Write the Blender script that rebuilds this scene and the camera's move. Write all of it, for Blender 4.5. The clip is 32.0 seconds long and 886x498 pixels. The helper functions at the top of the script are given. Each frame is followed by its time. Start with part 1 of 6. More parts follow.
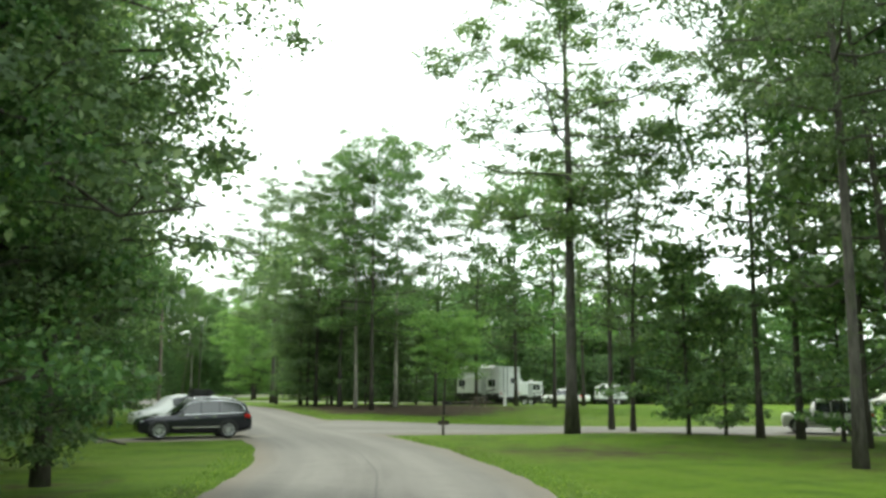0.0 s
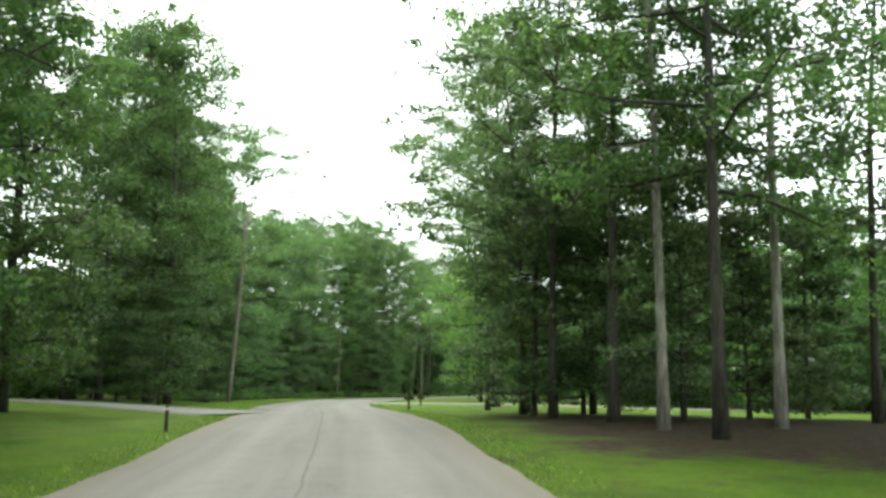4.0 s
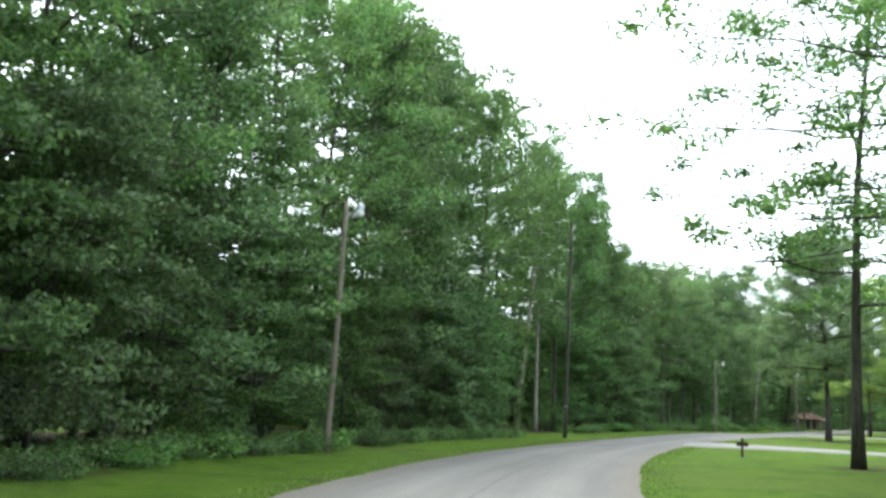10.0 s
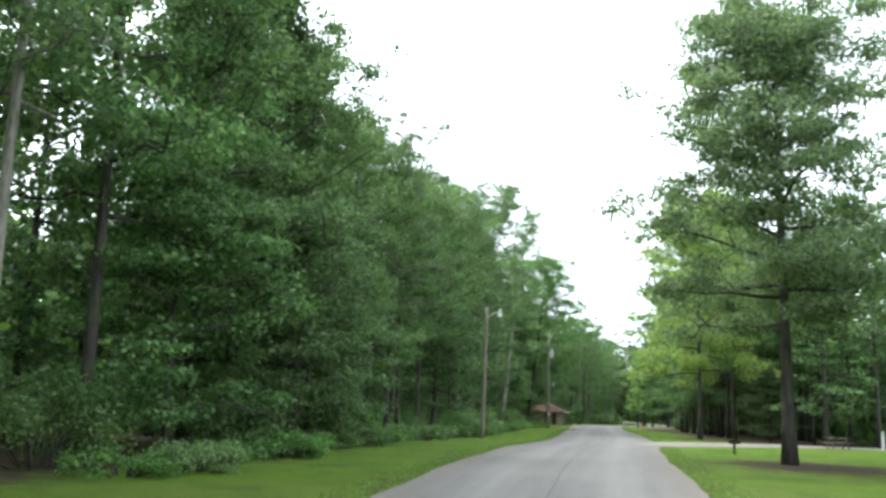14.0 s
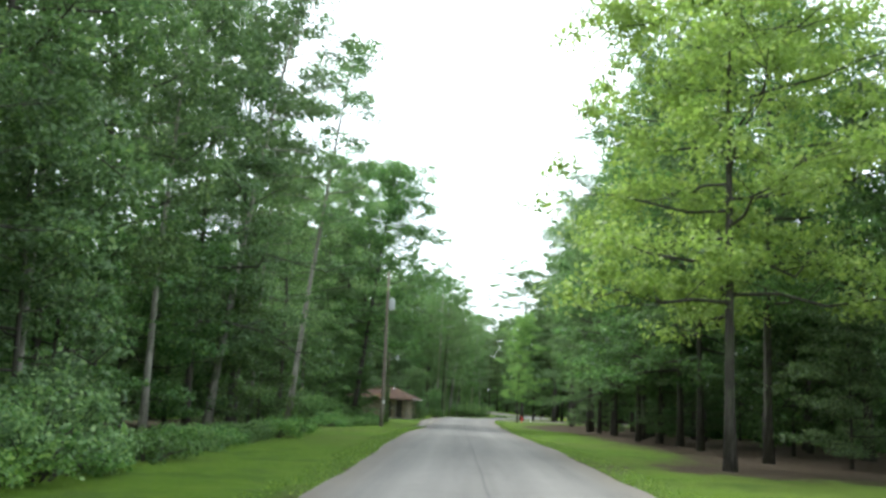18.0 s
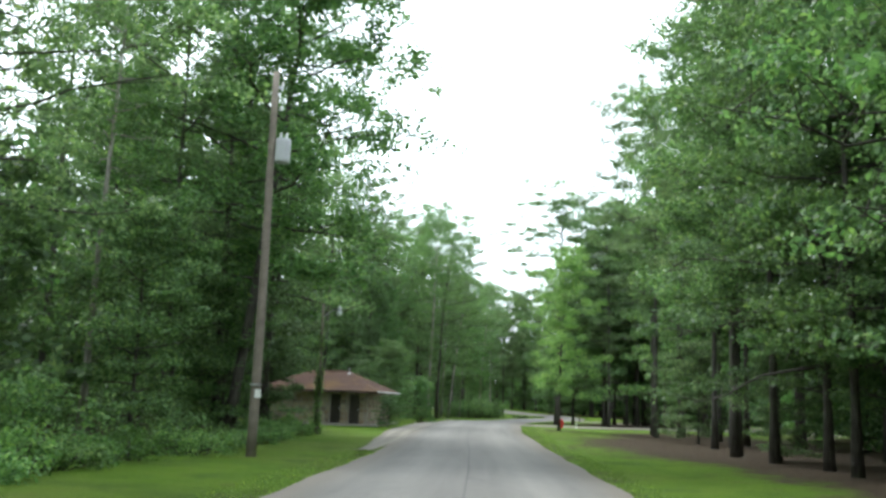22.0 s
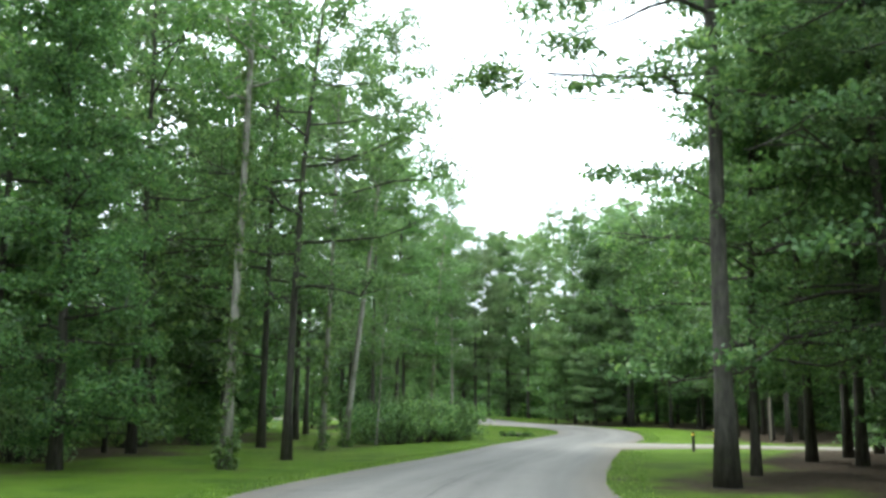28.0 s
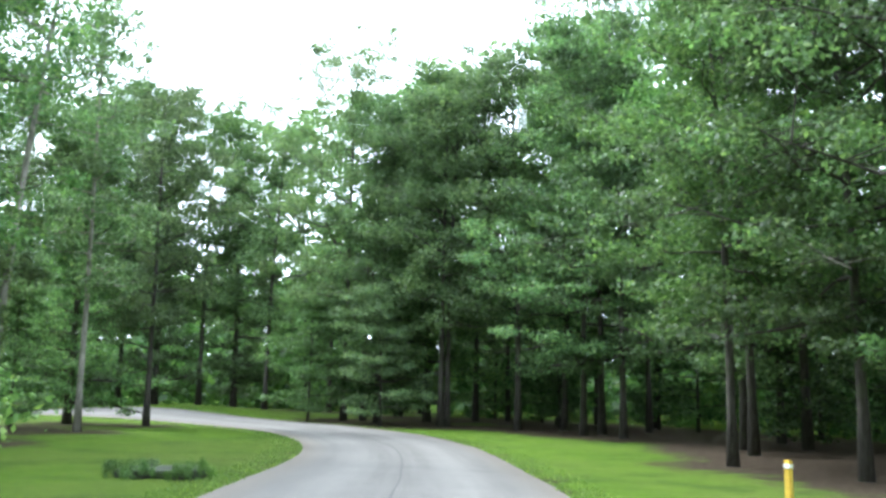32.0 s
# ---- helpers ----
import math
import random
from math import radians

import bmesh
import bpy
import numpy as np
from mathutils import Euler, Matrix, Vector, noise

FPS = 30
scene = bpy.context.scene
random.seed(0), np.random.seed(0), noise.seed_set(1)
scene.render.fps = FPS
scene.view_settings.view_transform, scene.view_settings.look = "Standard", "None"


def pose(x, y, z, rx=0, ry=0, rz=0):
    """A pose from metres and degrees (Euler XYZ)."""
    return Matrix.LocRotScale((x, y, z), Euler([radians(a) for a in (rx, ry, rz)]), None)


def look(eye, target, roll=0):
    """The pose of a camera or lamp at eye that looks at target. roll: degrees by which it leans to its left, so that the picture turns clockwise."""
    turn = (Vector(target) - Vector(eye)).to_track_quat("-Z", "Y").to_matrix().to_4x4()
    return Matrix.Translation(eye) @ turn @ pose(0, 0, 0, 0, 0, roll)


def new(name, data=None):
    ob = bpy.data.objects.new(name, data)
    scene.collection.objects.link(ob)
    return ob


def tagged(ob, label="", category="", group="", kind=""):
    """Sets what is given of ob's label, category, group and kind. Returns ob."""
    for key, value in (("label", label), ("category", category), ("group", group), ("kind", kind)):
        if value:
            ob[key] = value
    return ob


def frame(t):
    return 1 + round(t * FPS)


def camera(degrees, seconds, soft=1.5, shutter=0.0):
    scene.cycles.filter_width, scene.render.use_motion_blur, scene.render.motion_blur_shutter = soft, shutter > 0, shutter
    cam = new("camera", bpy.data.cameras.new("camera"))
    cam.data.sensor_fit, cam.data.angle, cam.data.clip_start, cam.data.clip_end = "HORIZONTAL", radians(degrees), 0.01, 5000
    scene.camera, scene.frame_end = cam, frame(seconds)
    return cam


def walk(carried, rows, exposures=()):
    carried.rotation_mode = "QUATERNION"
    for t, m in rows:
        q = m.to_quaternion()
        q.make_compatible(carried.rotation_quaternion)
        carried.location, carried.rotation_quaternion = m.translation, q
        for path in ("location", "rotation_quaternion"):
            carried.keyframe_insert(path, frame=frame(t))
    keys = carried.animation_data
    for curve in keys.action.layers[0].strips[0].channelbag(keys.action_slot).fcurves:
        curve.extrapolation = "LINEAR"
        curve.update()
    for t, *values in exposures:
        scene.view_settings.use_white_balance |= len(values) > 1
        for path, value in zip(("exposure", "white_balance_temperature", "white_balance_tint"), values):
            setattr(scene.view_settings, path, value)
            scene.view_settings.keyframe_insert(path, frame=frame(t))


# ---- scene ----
cam = camera(52.0, 32.0, soft=3.0)
PATH = [
    (0.0, (0.000, -0.000, 2.103), (0.013, 9.885, 3.613), 0.24),
    (0.5, (0.154, 5.831, 2.008), (0.016, 15.711, 3.545), 0.01),
    (1.0, (0.118, 11.710, 1.921), (-0.297, 21.582, 3.462), -0.20),
    (1.5, (-0.127, 17.866, 1.823), (-0.909, 27.719, 3.345), -0.25),
    (2.0, (-0.653, 23.835, 1.723), (-1.850, 33.644, 3.257), -0.03),
    (2.5, (-1.506, 29.954, 1.621), (-3.119, 39.707, 3.131), 0.28),
    (3.0, (-2.669, 35.650, 1.599), (-4.650, 45.333, 3.121), 0.10),
    (3.5, (-4.031, 41.045, 1.601), (-6.360, 50.644, 3.161), 0.20),
    (4.0, (-5.459, 46.178, 1.505), (-8.224, 55.668, 3.017), 0.91),
    (4.5, (-7.104, 51.127, 1.377), (-10.307, 60.443, 3.098), 0.61),
    (6.5, (-19.527, 81.711, 2.040), (-23.921, 90.524, 3.777), 0.98),
    (7.0, (-23.003, 89.211, 1.987), (-27.361, 98.037, 3.748), 1.38),
    (7.5, (-26.381, 96.949, 1.946), (-30.649, 105.818, 3.719), 1.62),
    (8.0, (-29.640, 104.388, 1.917), (-33.721, 113.345, 3.685), 1.61),
    (8.5, (-32.794, 112.187, 1.901), (-36.643, 121.251, 3.644), 1.64),
    (9.0, (-35.902, 120.170, 1.880), (-39.511, 129.336, 3.599), 2.01),
    (9.5, (-38.502, 127.795, 1.855), (-41.905, 137.044, 3.555), 2.39),
    (10.0, (-40.789, 135.389, 1.823), (-43.965, 144.716, 3.531), 2.34),
    (10.5, (-42.843, 143.020, 1.767), (-45.782, 152.422, 3.491), 2.18),
    (11.0, (-44.656, 150.579, 1.730), (-47.226, 160.081, 3.488), 1.89),
    (11.5, (-46.063, 158.413, 1.691), (-48.271, 168.002, 3.474), 1.87),
    (12.0, (-47.120, 165.813, 1.704), (-48.934, 175.484, 3.485), 1.73),
    (12.5, (-47.881, 173.297, 1.748), (-49.231, 183.041, 3.541), 1.64),
    (13.0, (-48.113, 180.797, 1.751), (-48.956, 190.598, 3.545), 1.56),
    (13.5, (-48.249, 187.870, 1.763), (-48.628, 197.702, 3.549), 1.49),
    (14.0, (-48.226, 194.408, 1.761), (-48.199, 204.252, 3.519), 1.89),
    (14.5, (-47.820, 201.056, 1.766), (-47.501, 210.904, 3.475), 2.47),
    (15.0, (-47.144, 207.480, 1.780), (-46.412, 217.310, 3.460), 2.82),
    (15.5, (-46.046, 213.915, 1.769), (-44.885, 223.704, 3.454), 2.91),
    (17.5, (-41.228, 239.065, 1.840), (-39.781, 248.813, 3.542), 1.71),
    (18.0, (-39.561, 245.415, 1.872), (-38.088, 255.161, 3.559), 2.47),
    (18.5, (-38.136, 251.690, 1.902), (-36.666, 261.439, 3.574), 3.24),
    (19.0, (-36.977, 257.779, 1.908), (-35.532, 267.531, 3.584), 3.65),
    (19.5, (-35.982, 263.562, 1.883), (-34.549, 273.313, 3.572), 3.53),
    (20.0, (-34.997, 269.224, 1.844), (-33.583, 278.979, 3.525), 3.04),
    (20.5, (-34.014, 274.595, 1.825), (-32.638, 284.358, 3.496), 2.56),
    (21.0, (-32.887, 280.249, 1.835), (-31.560, 290.019, 3.503), 2.26),
    (21.5, (-31.947, 286.215, 1.832), (-30.589, 295.985, 3.477), 2.19),
    (22.0, (-30.763, 292.332, 1.843), (-29.357, 302.093, 3.496), 2.13),
    (22.5, (-29.558, 298.501, 1.839), (-28.106, 308.254, 3.509), 1.94),
    (23.0, (-28.516, 304.616, 1.816), (-26.988, 314.357, 3.487), 1.52),
    (23.5, (-27.176, 310.789, 1.755), (-25.617, 320.525, 3.419), 1.26),
    (24.0, (-25.896, 316.814, 1.696), (-24.311, 326.547, 3.358), 1.00),
    (24.5, (-24.719, 322.760, 1.645), (-23.111, 332.489, 3.305), 0.92),
    (25.0, (-23.751, 328.414, 1.644), (-22.077, 338.132, 3.302), 0.65),
    (25.5, (-22.794, 334.108, 1.631), (-21.048, 343.810, 3.311), 0.20),
    (27.5, (-17.936, 355.649, 1.891), (-16.129, 365.337, 3.583), 0.50),
    (28.0, (-16.719, 360.503, 1.817), (-14.892, 370.184, 3.533), 0.33),
    (28.5, (-15.514, 365.516, 1.835), (-13.639, 375.191, 3.533), 0.27),
    (29.0, (-14.380, 370.404, 1.888), (-12.368, 380.051, 3.585), 0.57),
    (29.5, (-12.805, 375.642, 1.923), (-10.572, 385.250, 3.563), 0.86),
    (30.0, (-11.141, 380.921, 1.922), (-8.524, 390.439, 3.519), 0.65),
    (30.5, (-9.209, 386.294, 1.840), (-6.199, 395.697, 3.427), 0.49),
    (31.0, (-7.170, 391.398, 1.760), (-3.793, 400.675, 3.357), 0.78),
    (31.5, (-5.025, 396.304, 1.720), (-1.252, 405.425, 3.320), 1.01),
    (32.0, (-3.154, 400.669, 1.691), (1.033, 409.607, 3.300), 1.08),
]
walk(cam, [(t, look(eye, target, roll)) for t, eye, target, roll in PATH],
     exposures=[(0, 0.34, 6550, -2), (4, 0.5, 6500, -1), (9, 0.73, 5900, 5), (13, 0.82, 5950, 8.5), (15, 0.73, 5950, 9), (20, 0.74, 5950, 6), (25, 0.88, 5850, 8.5), (28, 1.2, 5900, 5), (30, 1.24, 5900, 7), (32, 1.57, 5550, 10)])

# ---- sky and light: bright overcast ----
SUN_UP, SUN_SIDE = 50.0, 36.0   # degrees above the horizon, degrees left of +y
world = bpy.data.worlds.new("overcast_sky")
scene.world = world
world.use_nodes = True
wn, wl = world.node_tree.nodes, world.node_tree.links
wn.clear()
sky = wn.new("ShaderNodeTexSky")
sky.sky_type = "NISHITA"
sky.sun_disc = False
sky.sun_elevation = radians(SUN_UP)
sky.sun_rotation = radians(-SUN_SIDE)
sky.dust_density = 6.0
cloud = wn.new("ShaderNodeMix")
cloud.data_type = "RGBA"
cloud.inputs[0].default_value = 0.86
cloud.inputs[7].default_value = (10.2, 10.6, 10.8, 1)
wl.new(sky.outputs[0], cloud.inputs[6])
bg = wn.new("ShaderNodeBackground")
bg.inputs[1].default_value = 0.2
wl.new(cloud.outputs[2], bg.inputs[0])
wl.new(bg.outputs[0], wn.new("ShaderNodeOutputWorld").inputs[0])
sun = new("sun", bpy.data.lights.new("sun", "SUN"))
sun.data.energy, sun.data.angle, sun.data.color = 2.7, radians(14), (1.0, 0.96, 0.9)
sun_from = Vector((-math.sin(radians(SUN_SIDE)) * math.cos(radians(SUN_UP)), math.cos(radians(SUN_SIDE)) * math.cos(radians(SUN_UP)), math.sin(radians(SUN_UP))))
sun.matrix_world = look(sun_from * 100, (0, 0, 0))


# ---- materials ----
def material(name, rough=0.7, metal=0.0, spec=0.4):
    """A node material; returns it with its tree, its surface node and a coordinate node."""
    m = bpy.data.materials.new(name)
    m.use_nodes = True
    nt = m.node_tree
    b = nt.nodes["Principled BSDF"]
    b.inputs["Roughness"].default_value = rough
    b.inputs["Metallic"].default_value = metal
    b.inputs["Specular IOR Level"].default_value = spec
    return m, nt, b


def tex_noise(nt, scale, detail=4.0, rough=0.6, coord="Object", stretch=(1, 1, 1)):
    c = nt.nodes.new("ShaderNodeTexCoord")
    mp = nt.nodes.new("ShaderNodeMapping")
    mp.inputs["Scale"].default_value = stretch
    n = nt.nodes.new("ShaderNodeTexNoise")
    n.inputs["Scale"].default_value, n.inputs["Detail"].default_value, n.inputs["Roughness"].default_value = scale, detail, rough
    nt.links.new(c.outputs[coord], mp.inputs[0])
    nt.links.new(mp.outputs[0], n.inputs["Vector"])
    return n.outputs["Fac"]


def ramp(nt, fac, stops):
    r = nt.nodes.new("ShaderNodeValToRGB")
    while len(r.color_ramp.elements) < len(stops):
        r.color_ramp.elements.new(0.5)
    for e, (p, c) in zip(r.color_ramp.elements, stops):
        e.position, e.color = p, (*c, 1)
    nt.links.new(fac, r.inputs[0])
    return r.outputs[0]


def mix(nt, fac, a, b, how="MIX"):
    m = nt.nodes.new("ShaderNodeMix")
    m.data_type, m.blend_type = "RGBA", how
    for s, v in ((m.inputs[0], fac), (m.inputs[6], a), (m.inputs[7], b)):
        if isinstance(v, (int, float)):
            s.default_value = v
        elif isinstance(v, tuple):
            s.default_value = (*v, 1)
        else:
            nt.links.new(v, s)
    return m.outputs[2]


def maths(nt, how, a, b=0.0):
    m = nt.nodes.new("ShaderNodeMath")
    m.operation = how
    for s, v in zip(m.inputs, (a, b)):
        if isinstance(v, (int, float)):
            s.default_value = v
        else:
            nt.links.new(v, s)
    return m.outputs[0]


def bump(nt, b, height, strength=0.4, distance=0.02):
    n = nt.nodes.new("ShaderNodeBump")
    n.inputs["Strength"].default_value, n.inputs["Distance"].default_value = strength, distance
    nt.links.new(height, n.inputs["Height"])
    nt.links.new(n.outputs[0], b.inputs["Normal"])


def plain(name, colour, rough=0.6, metal=0.0, spec=0.4, vary=0.25, scale=6.0, relief=0.0):
    """One colour with grain and stains at two scales."""
    m, nt, b = material(name, rough, metal, spec)
    low = tuple(c * (1 - vary) for c in colour)
    high = tuple(min(1, c * (1 + vary * 0.6)) for c in colour)
    coarse, fine = tex_noise(nt, scale), tex_noise(nt, scale * 9, 2)
    both = maths(nt, "ADD", maths(nt, "MULTIPLY", coarse, 0.7), maths(nt, "MULTIPLY", fine, 0.3))
    nt.links.new(ramp(nt, both, [(0.3, low), (0.7, high)]), b.inputs["Base Color"])
    if relief:
        bump(nt, b, fine, relief)
    return m


def leaf_material(name, dark, light, thin=0.4, rough=0.5, cast=1.0):
    """Leaves: each card its own tint, each tree its own cast, light passes through."""
    m, nt, b = material(name, rough, spec=0.25)
    geo, info = nt.nodes.new("ShaderNodeNewGeometry"), nt.nodes.new("ShaderNodeObjectInfo")
    tip = (min(light[0] * 1.65, 0.4), min(light[1] * 1.35, 0.46), light[2] * 1.05)
    col = ramp(nt, geo.outputs["Random Per Island"], [(0.0, dark), (0.82, light), (1.0, tip)])
    hsv = nt.nodes.new("ShaderNodeHueSaturation")
    nt.links.new(col, hsv.inputs["Color"])
    other = maths(nt, "FRACT", maths(nt, "MULTIPLY", info.outputs["Random"], 17.3))
    nt.links.new(maths(nt, "ADD", maths(nt, "MULTIPLY", other, 0.026 * cast), 0.5 - 0.01 * cast), hsv.inputs["Hue"])
    nt.links.new(maths(nt, "ADD", maths(nt, "MULTIPLY", maths(nt, "FRACT", maths(nt, "MULTIPLY", info.outputs["Random"], 5.7)), 0.28 * cast), 0.84 - 0.17 * cast), hsv.inputs["Saturation"])
    nt.links.new(maths(nt, "ADD", maths(nt, "MULTIPLY", info.outputs["Random"], 0.8 * cast), 1.0 - 0.4 * cast), hsv.inputs["Value"])
    clump = tex_noise(nt, 0.35, 3)
    tint = mix(nt, maths(nt, "MULTIPLY", clump, 0.35), hsv.outputs[0], (0.118, 0.18, 0.05) if cast > 0.5 else light)
    nt.links.new(tint, b.inputs["Base Color"])
    tr = nt.nodes.new("ShaderNodeBsdfTranslucent")
    nt.links.new(mix(nt, 1.0, tint, (1.15, 1.3, 0.8), "MULTIPLY"), tr.inputs["Color"])
    ms = nt.nodes.new("ShaderNodeMixShader")
    ms.inputs[0].default_value = thin
    nt.links.new(b.outputs[0], ms.inputs[1])
    nt.links.new(tr.outputs[0], ms.inputs[2])
    nt.links.new(ms.outputs[0], nt.nodes["Material Output"].inputs[0])
    return m


def bark_material(name, dark, light, moss=0.25):
    m, nt, b = material(name, 0.9, spec=0.15)
    grain = tex_noise(nt, 9, 6, 0.65, stretch=(1, 1, 0.18))
    blot = tex_noise(nt, 0.9, 3)
    col = ramp(nt, grain, [(0.32, dark), (0.68, light)])
    col = mix(nt, maths(nt, "MULTIPLY", maths(nt, "GREATER_THAN", blot, 0.55), moss), col, (0.07, 0.09, 0.04))
    nt.links.new(col, b.inputs["Base Color"])
    bump(nt, b, grain, 0.8, 0.03)
    return m


LEAF = {
    "hard": leaf_material("hardwood_leaves", (0.036, 0.09, 0.031), (0.135, 0.24, 0.07), 0.46),
    "edge": leaf_material("edge_leaves", (0.034, 0.085, 0.033), (0.125, 0.228, 0.073), 0.45),
    "light": leaf_material("yellow_green_leaves", (0.088, 0.195, 0.034), (0.205, 0.36, 0.08), 0.5, cast=0.15),
    "olive": leaf_material("olive_leaves", (0.12, 0.19, 0.03), (0.29, 0.39, 0.08), 0.5, cast=0.15),
    "pine": leaf_material("pine_needles", (0.042, 0.094, 0.036), (0.138, 0.222, 0.075), 0.42),
    "shrub": leaf_material("undergrowth_leaves", (0.042, 0.11, 0.028), (0.145, 0.27, 0.058), 0.44),
    "blade": leaf_material("grass_blades", (0.07, 0.14, 0.012), (0.15, 0.24, 0.028), 0.45),
    "ivy": leaf_material("ivy_leaves", (0.06, 0.12, 0.03), (0.17, 0.26, 0.075), 0.3, cast=0.4),
}
BARK = {
    "hard": bark_material("grey_brown_bark", (0.026, 0.024, 0.02), (0.092, 0.084, 0.07)),
    "pale": bark_material("pale_grey_bark", (0.12, 0.112, 0.092), (0.36, 0.34, 0.29), 0.25),
    "pine": bark_material("pine_bark", (0.034, 0.032, 0.028), (0.11, 0.102, 0.088), 0.25),
}


def asphalt_material(name, dark, light, dust):
    m, nt, b = material(name, 0.85, spec=0.3)
    blot, grit, wear = tex_noise(nt, 0.25, 5), tex_noise(nt, 38, 3, 0.7), tex_noise(nt, 1.4, 6, 0.65, stretch=(1, 1, 1))
    col = ramp(nt, blot, [(0.3, dark), (0.7, light)])
    col = mix(nt, maths(nt, "MULTIPLY", wear, 0.45), col, dust)
    col = mix(nt, 0.4, col, ramp(nt, grit, [(0.3, tuple(c * 0.6 for c in dark)), (0.7, tuple(c * 1.25 for c in light))]))
    crack = nt.nodes.new("ShaderNodeTexVoronoi")
    crack.feature = "DISTANCE_TO_EDGE"
    crack.inputs["Scale"].default_value = 0.16
    c = nt.nodes.new("ShaderNodeTexCoord")
    jog = nt.nodes.new("ShaderNodeVectorMath")
    jog.operation = "MULTIPLY_ADD"
    jog.inputs[1].default_value = (2.2, 2.2, 0)
    warp = nt.nodes.new("ShaderNodeTexNoise")
    warp.inputs["Scale"].default_value = 0.7
    nt.links.new(c.outputs["Object"], warp.inputs["Vector"])
    nt.links.new(warp.outputs["Color"], jog.inputs[0])
    nt.links.new(c.outputs["Object"], jog.inputs[2])
    nt.links.new(jog.outputs[0], crack.inputs["Vector"])
    line = maths(nt, "LESS_THAN", crack.outputs["Distance"], 0.006)
    col = mix(nt, maths(nt, "MULTIPLY", line, 0.2), col, (0.035, 0.034, 0.03))
    lane, far_ = nt.nodes.new("ShaderNodeAttribute"), nt.nodes.new("ShaderNodeAttribute")
    lane.attribute_name, far_.attribute_name = "across", "along"
    v = nt.nodes.new("ShaderNodeCombineXYZ")
    nt.links.new(maths(nt, "MULTIPLY", lane.outputs["Fac"], 5.0), v.inputs[0])
    nt.links.new(maths(nt, "MULTIPLY", far_.outputs["Fac"], 0.06), v.inputs[1])
    streak = nt.nodes.new("ShaderNodeTexNoise")
    streak.inputs["Scale"].default_value, streak.inputs["Detail"].default_value = 1.6, 5
    nt.links.new(v.outputs[0], streak.inputs["Vector"])
    off = maths(nt, "ABSOLUTE", lane.outputs["Fac"])
    track = maths(nt, "SUBTRACT", 1.0, maths(nt, "MINIMUM", 1.0, maths(nt, "MULTIPLY", maths(nt, "ABSOLUTE", maths(nt, "SUBTRACT", off, 0.42)), 4.5)))
    col = mix(nt, maths(nt, "MULTIPLY", ramp(nt, streak.outputs["Fac"], [(0.42, (0, 0, 0)), (0.68, (1, 1, 1))]), 0.5), col, tuple(c * 1.25 for c in light))
    col = mix(nt, maths(nt, "MULTIPLY", track, maths(nt, "MULTIPLY", wear, 0.95)), col, tuple(c * 1.42 for c in light))
    edge = nt.nodes.new("ShaderNodeMapRange")
    edge.inputs[1].default_value, edge.inputs[2].default_value = 0.72, 1.02
    nt.links.new(off, edge.inputs[0])
    col = mix(nt, maths(nt, "MULTIPLY", edge.outputs[0], maths(nt, "MULTIPLY", wear, 1.3)), col, (0.15, 0.125, 0.09))
    seam = maths(nt, "LESS_THAN", maths(nt, "ABSOLUTE", maths(nt, "ADD", lane.outputs["Fac"], maths(nt, "MULTIPLY", maths(nt, "SUBTRACT", blot, 0.5), 0.05))), 0.007)
    col = mix(nt, maths(nt, "MULTIPLY", seam, maths(nt, "MULTIPLY", wear, 0.9)), col, (0.04, 0.04, 0.038))
    nt.links.new(col, b.inputs["Base Color"])
    bump(nt, b, grit, 0.5, 0.01)
    return m


ASPHALT = asphalt_material("worn_grey_asphalt", (0.086, 0.083, 0.075), (0.134, 0.128, 0.114), (0.185, 0.168, 0.138))
PALE = asphalt_material("pale_worn_asphalt", (0.13, 0.128, 0.114), (0.185, 0.18, 0.16), (0.205, 0.19, 0.155))
GRAVEL = asphalt_material("pale_gravel_drive", (0.105, 0.095, 0.075), (0.17, 0.155, 0.125), (0.155, 0.138, 0.105))



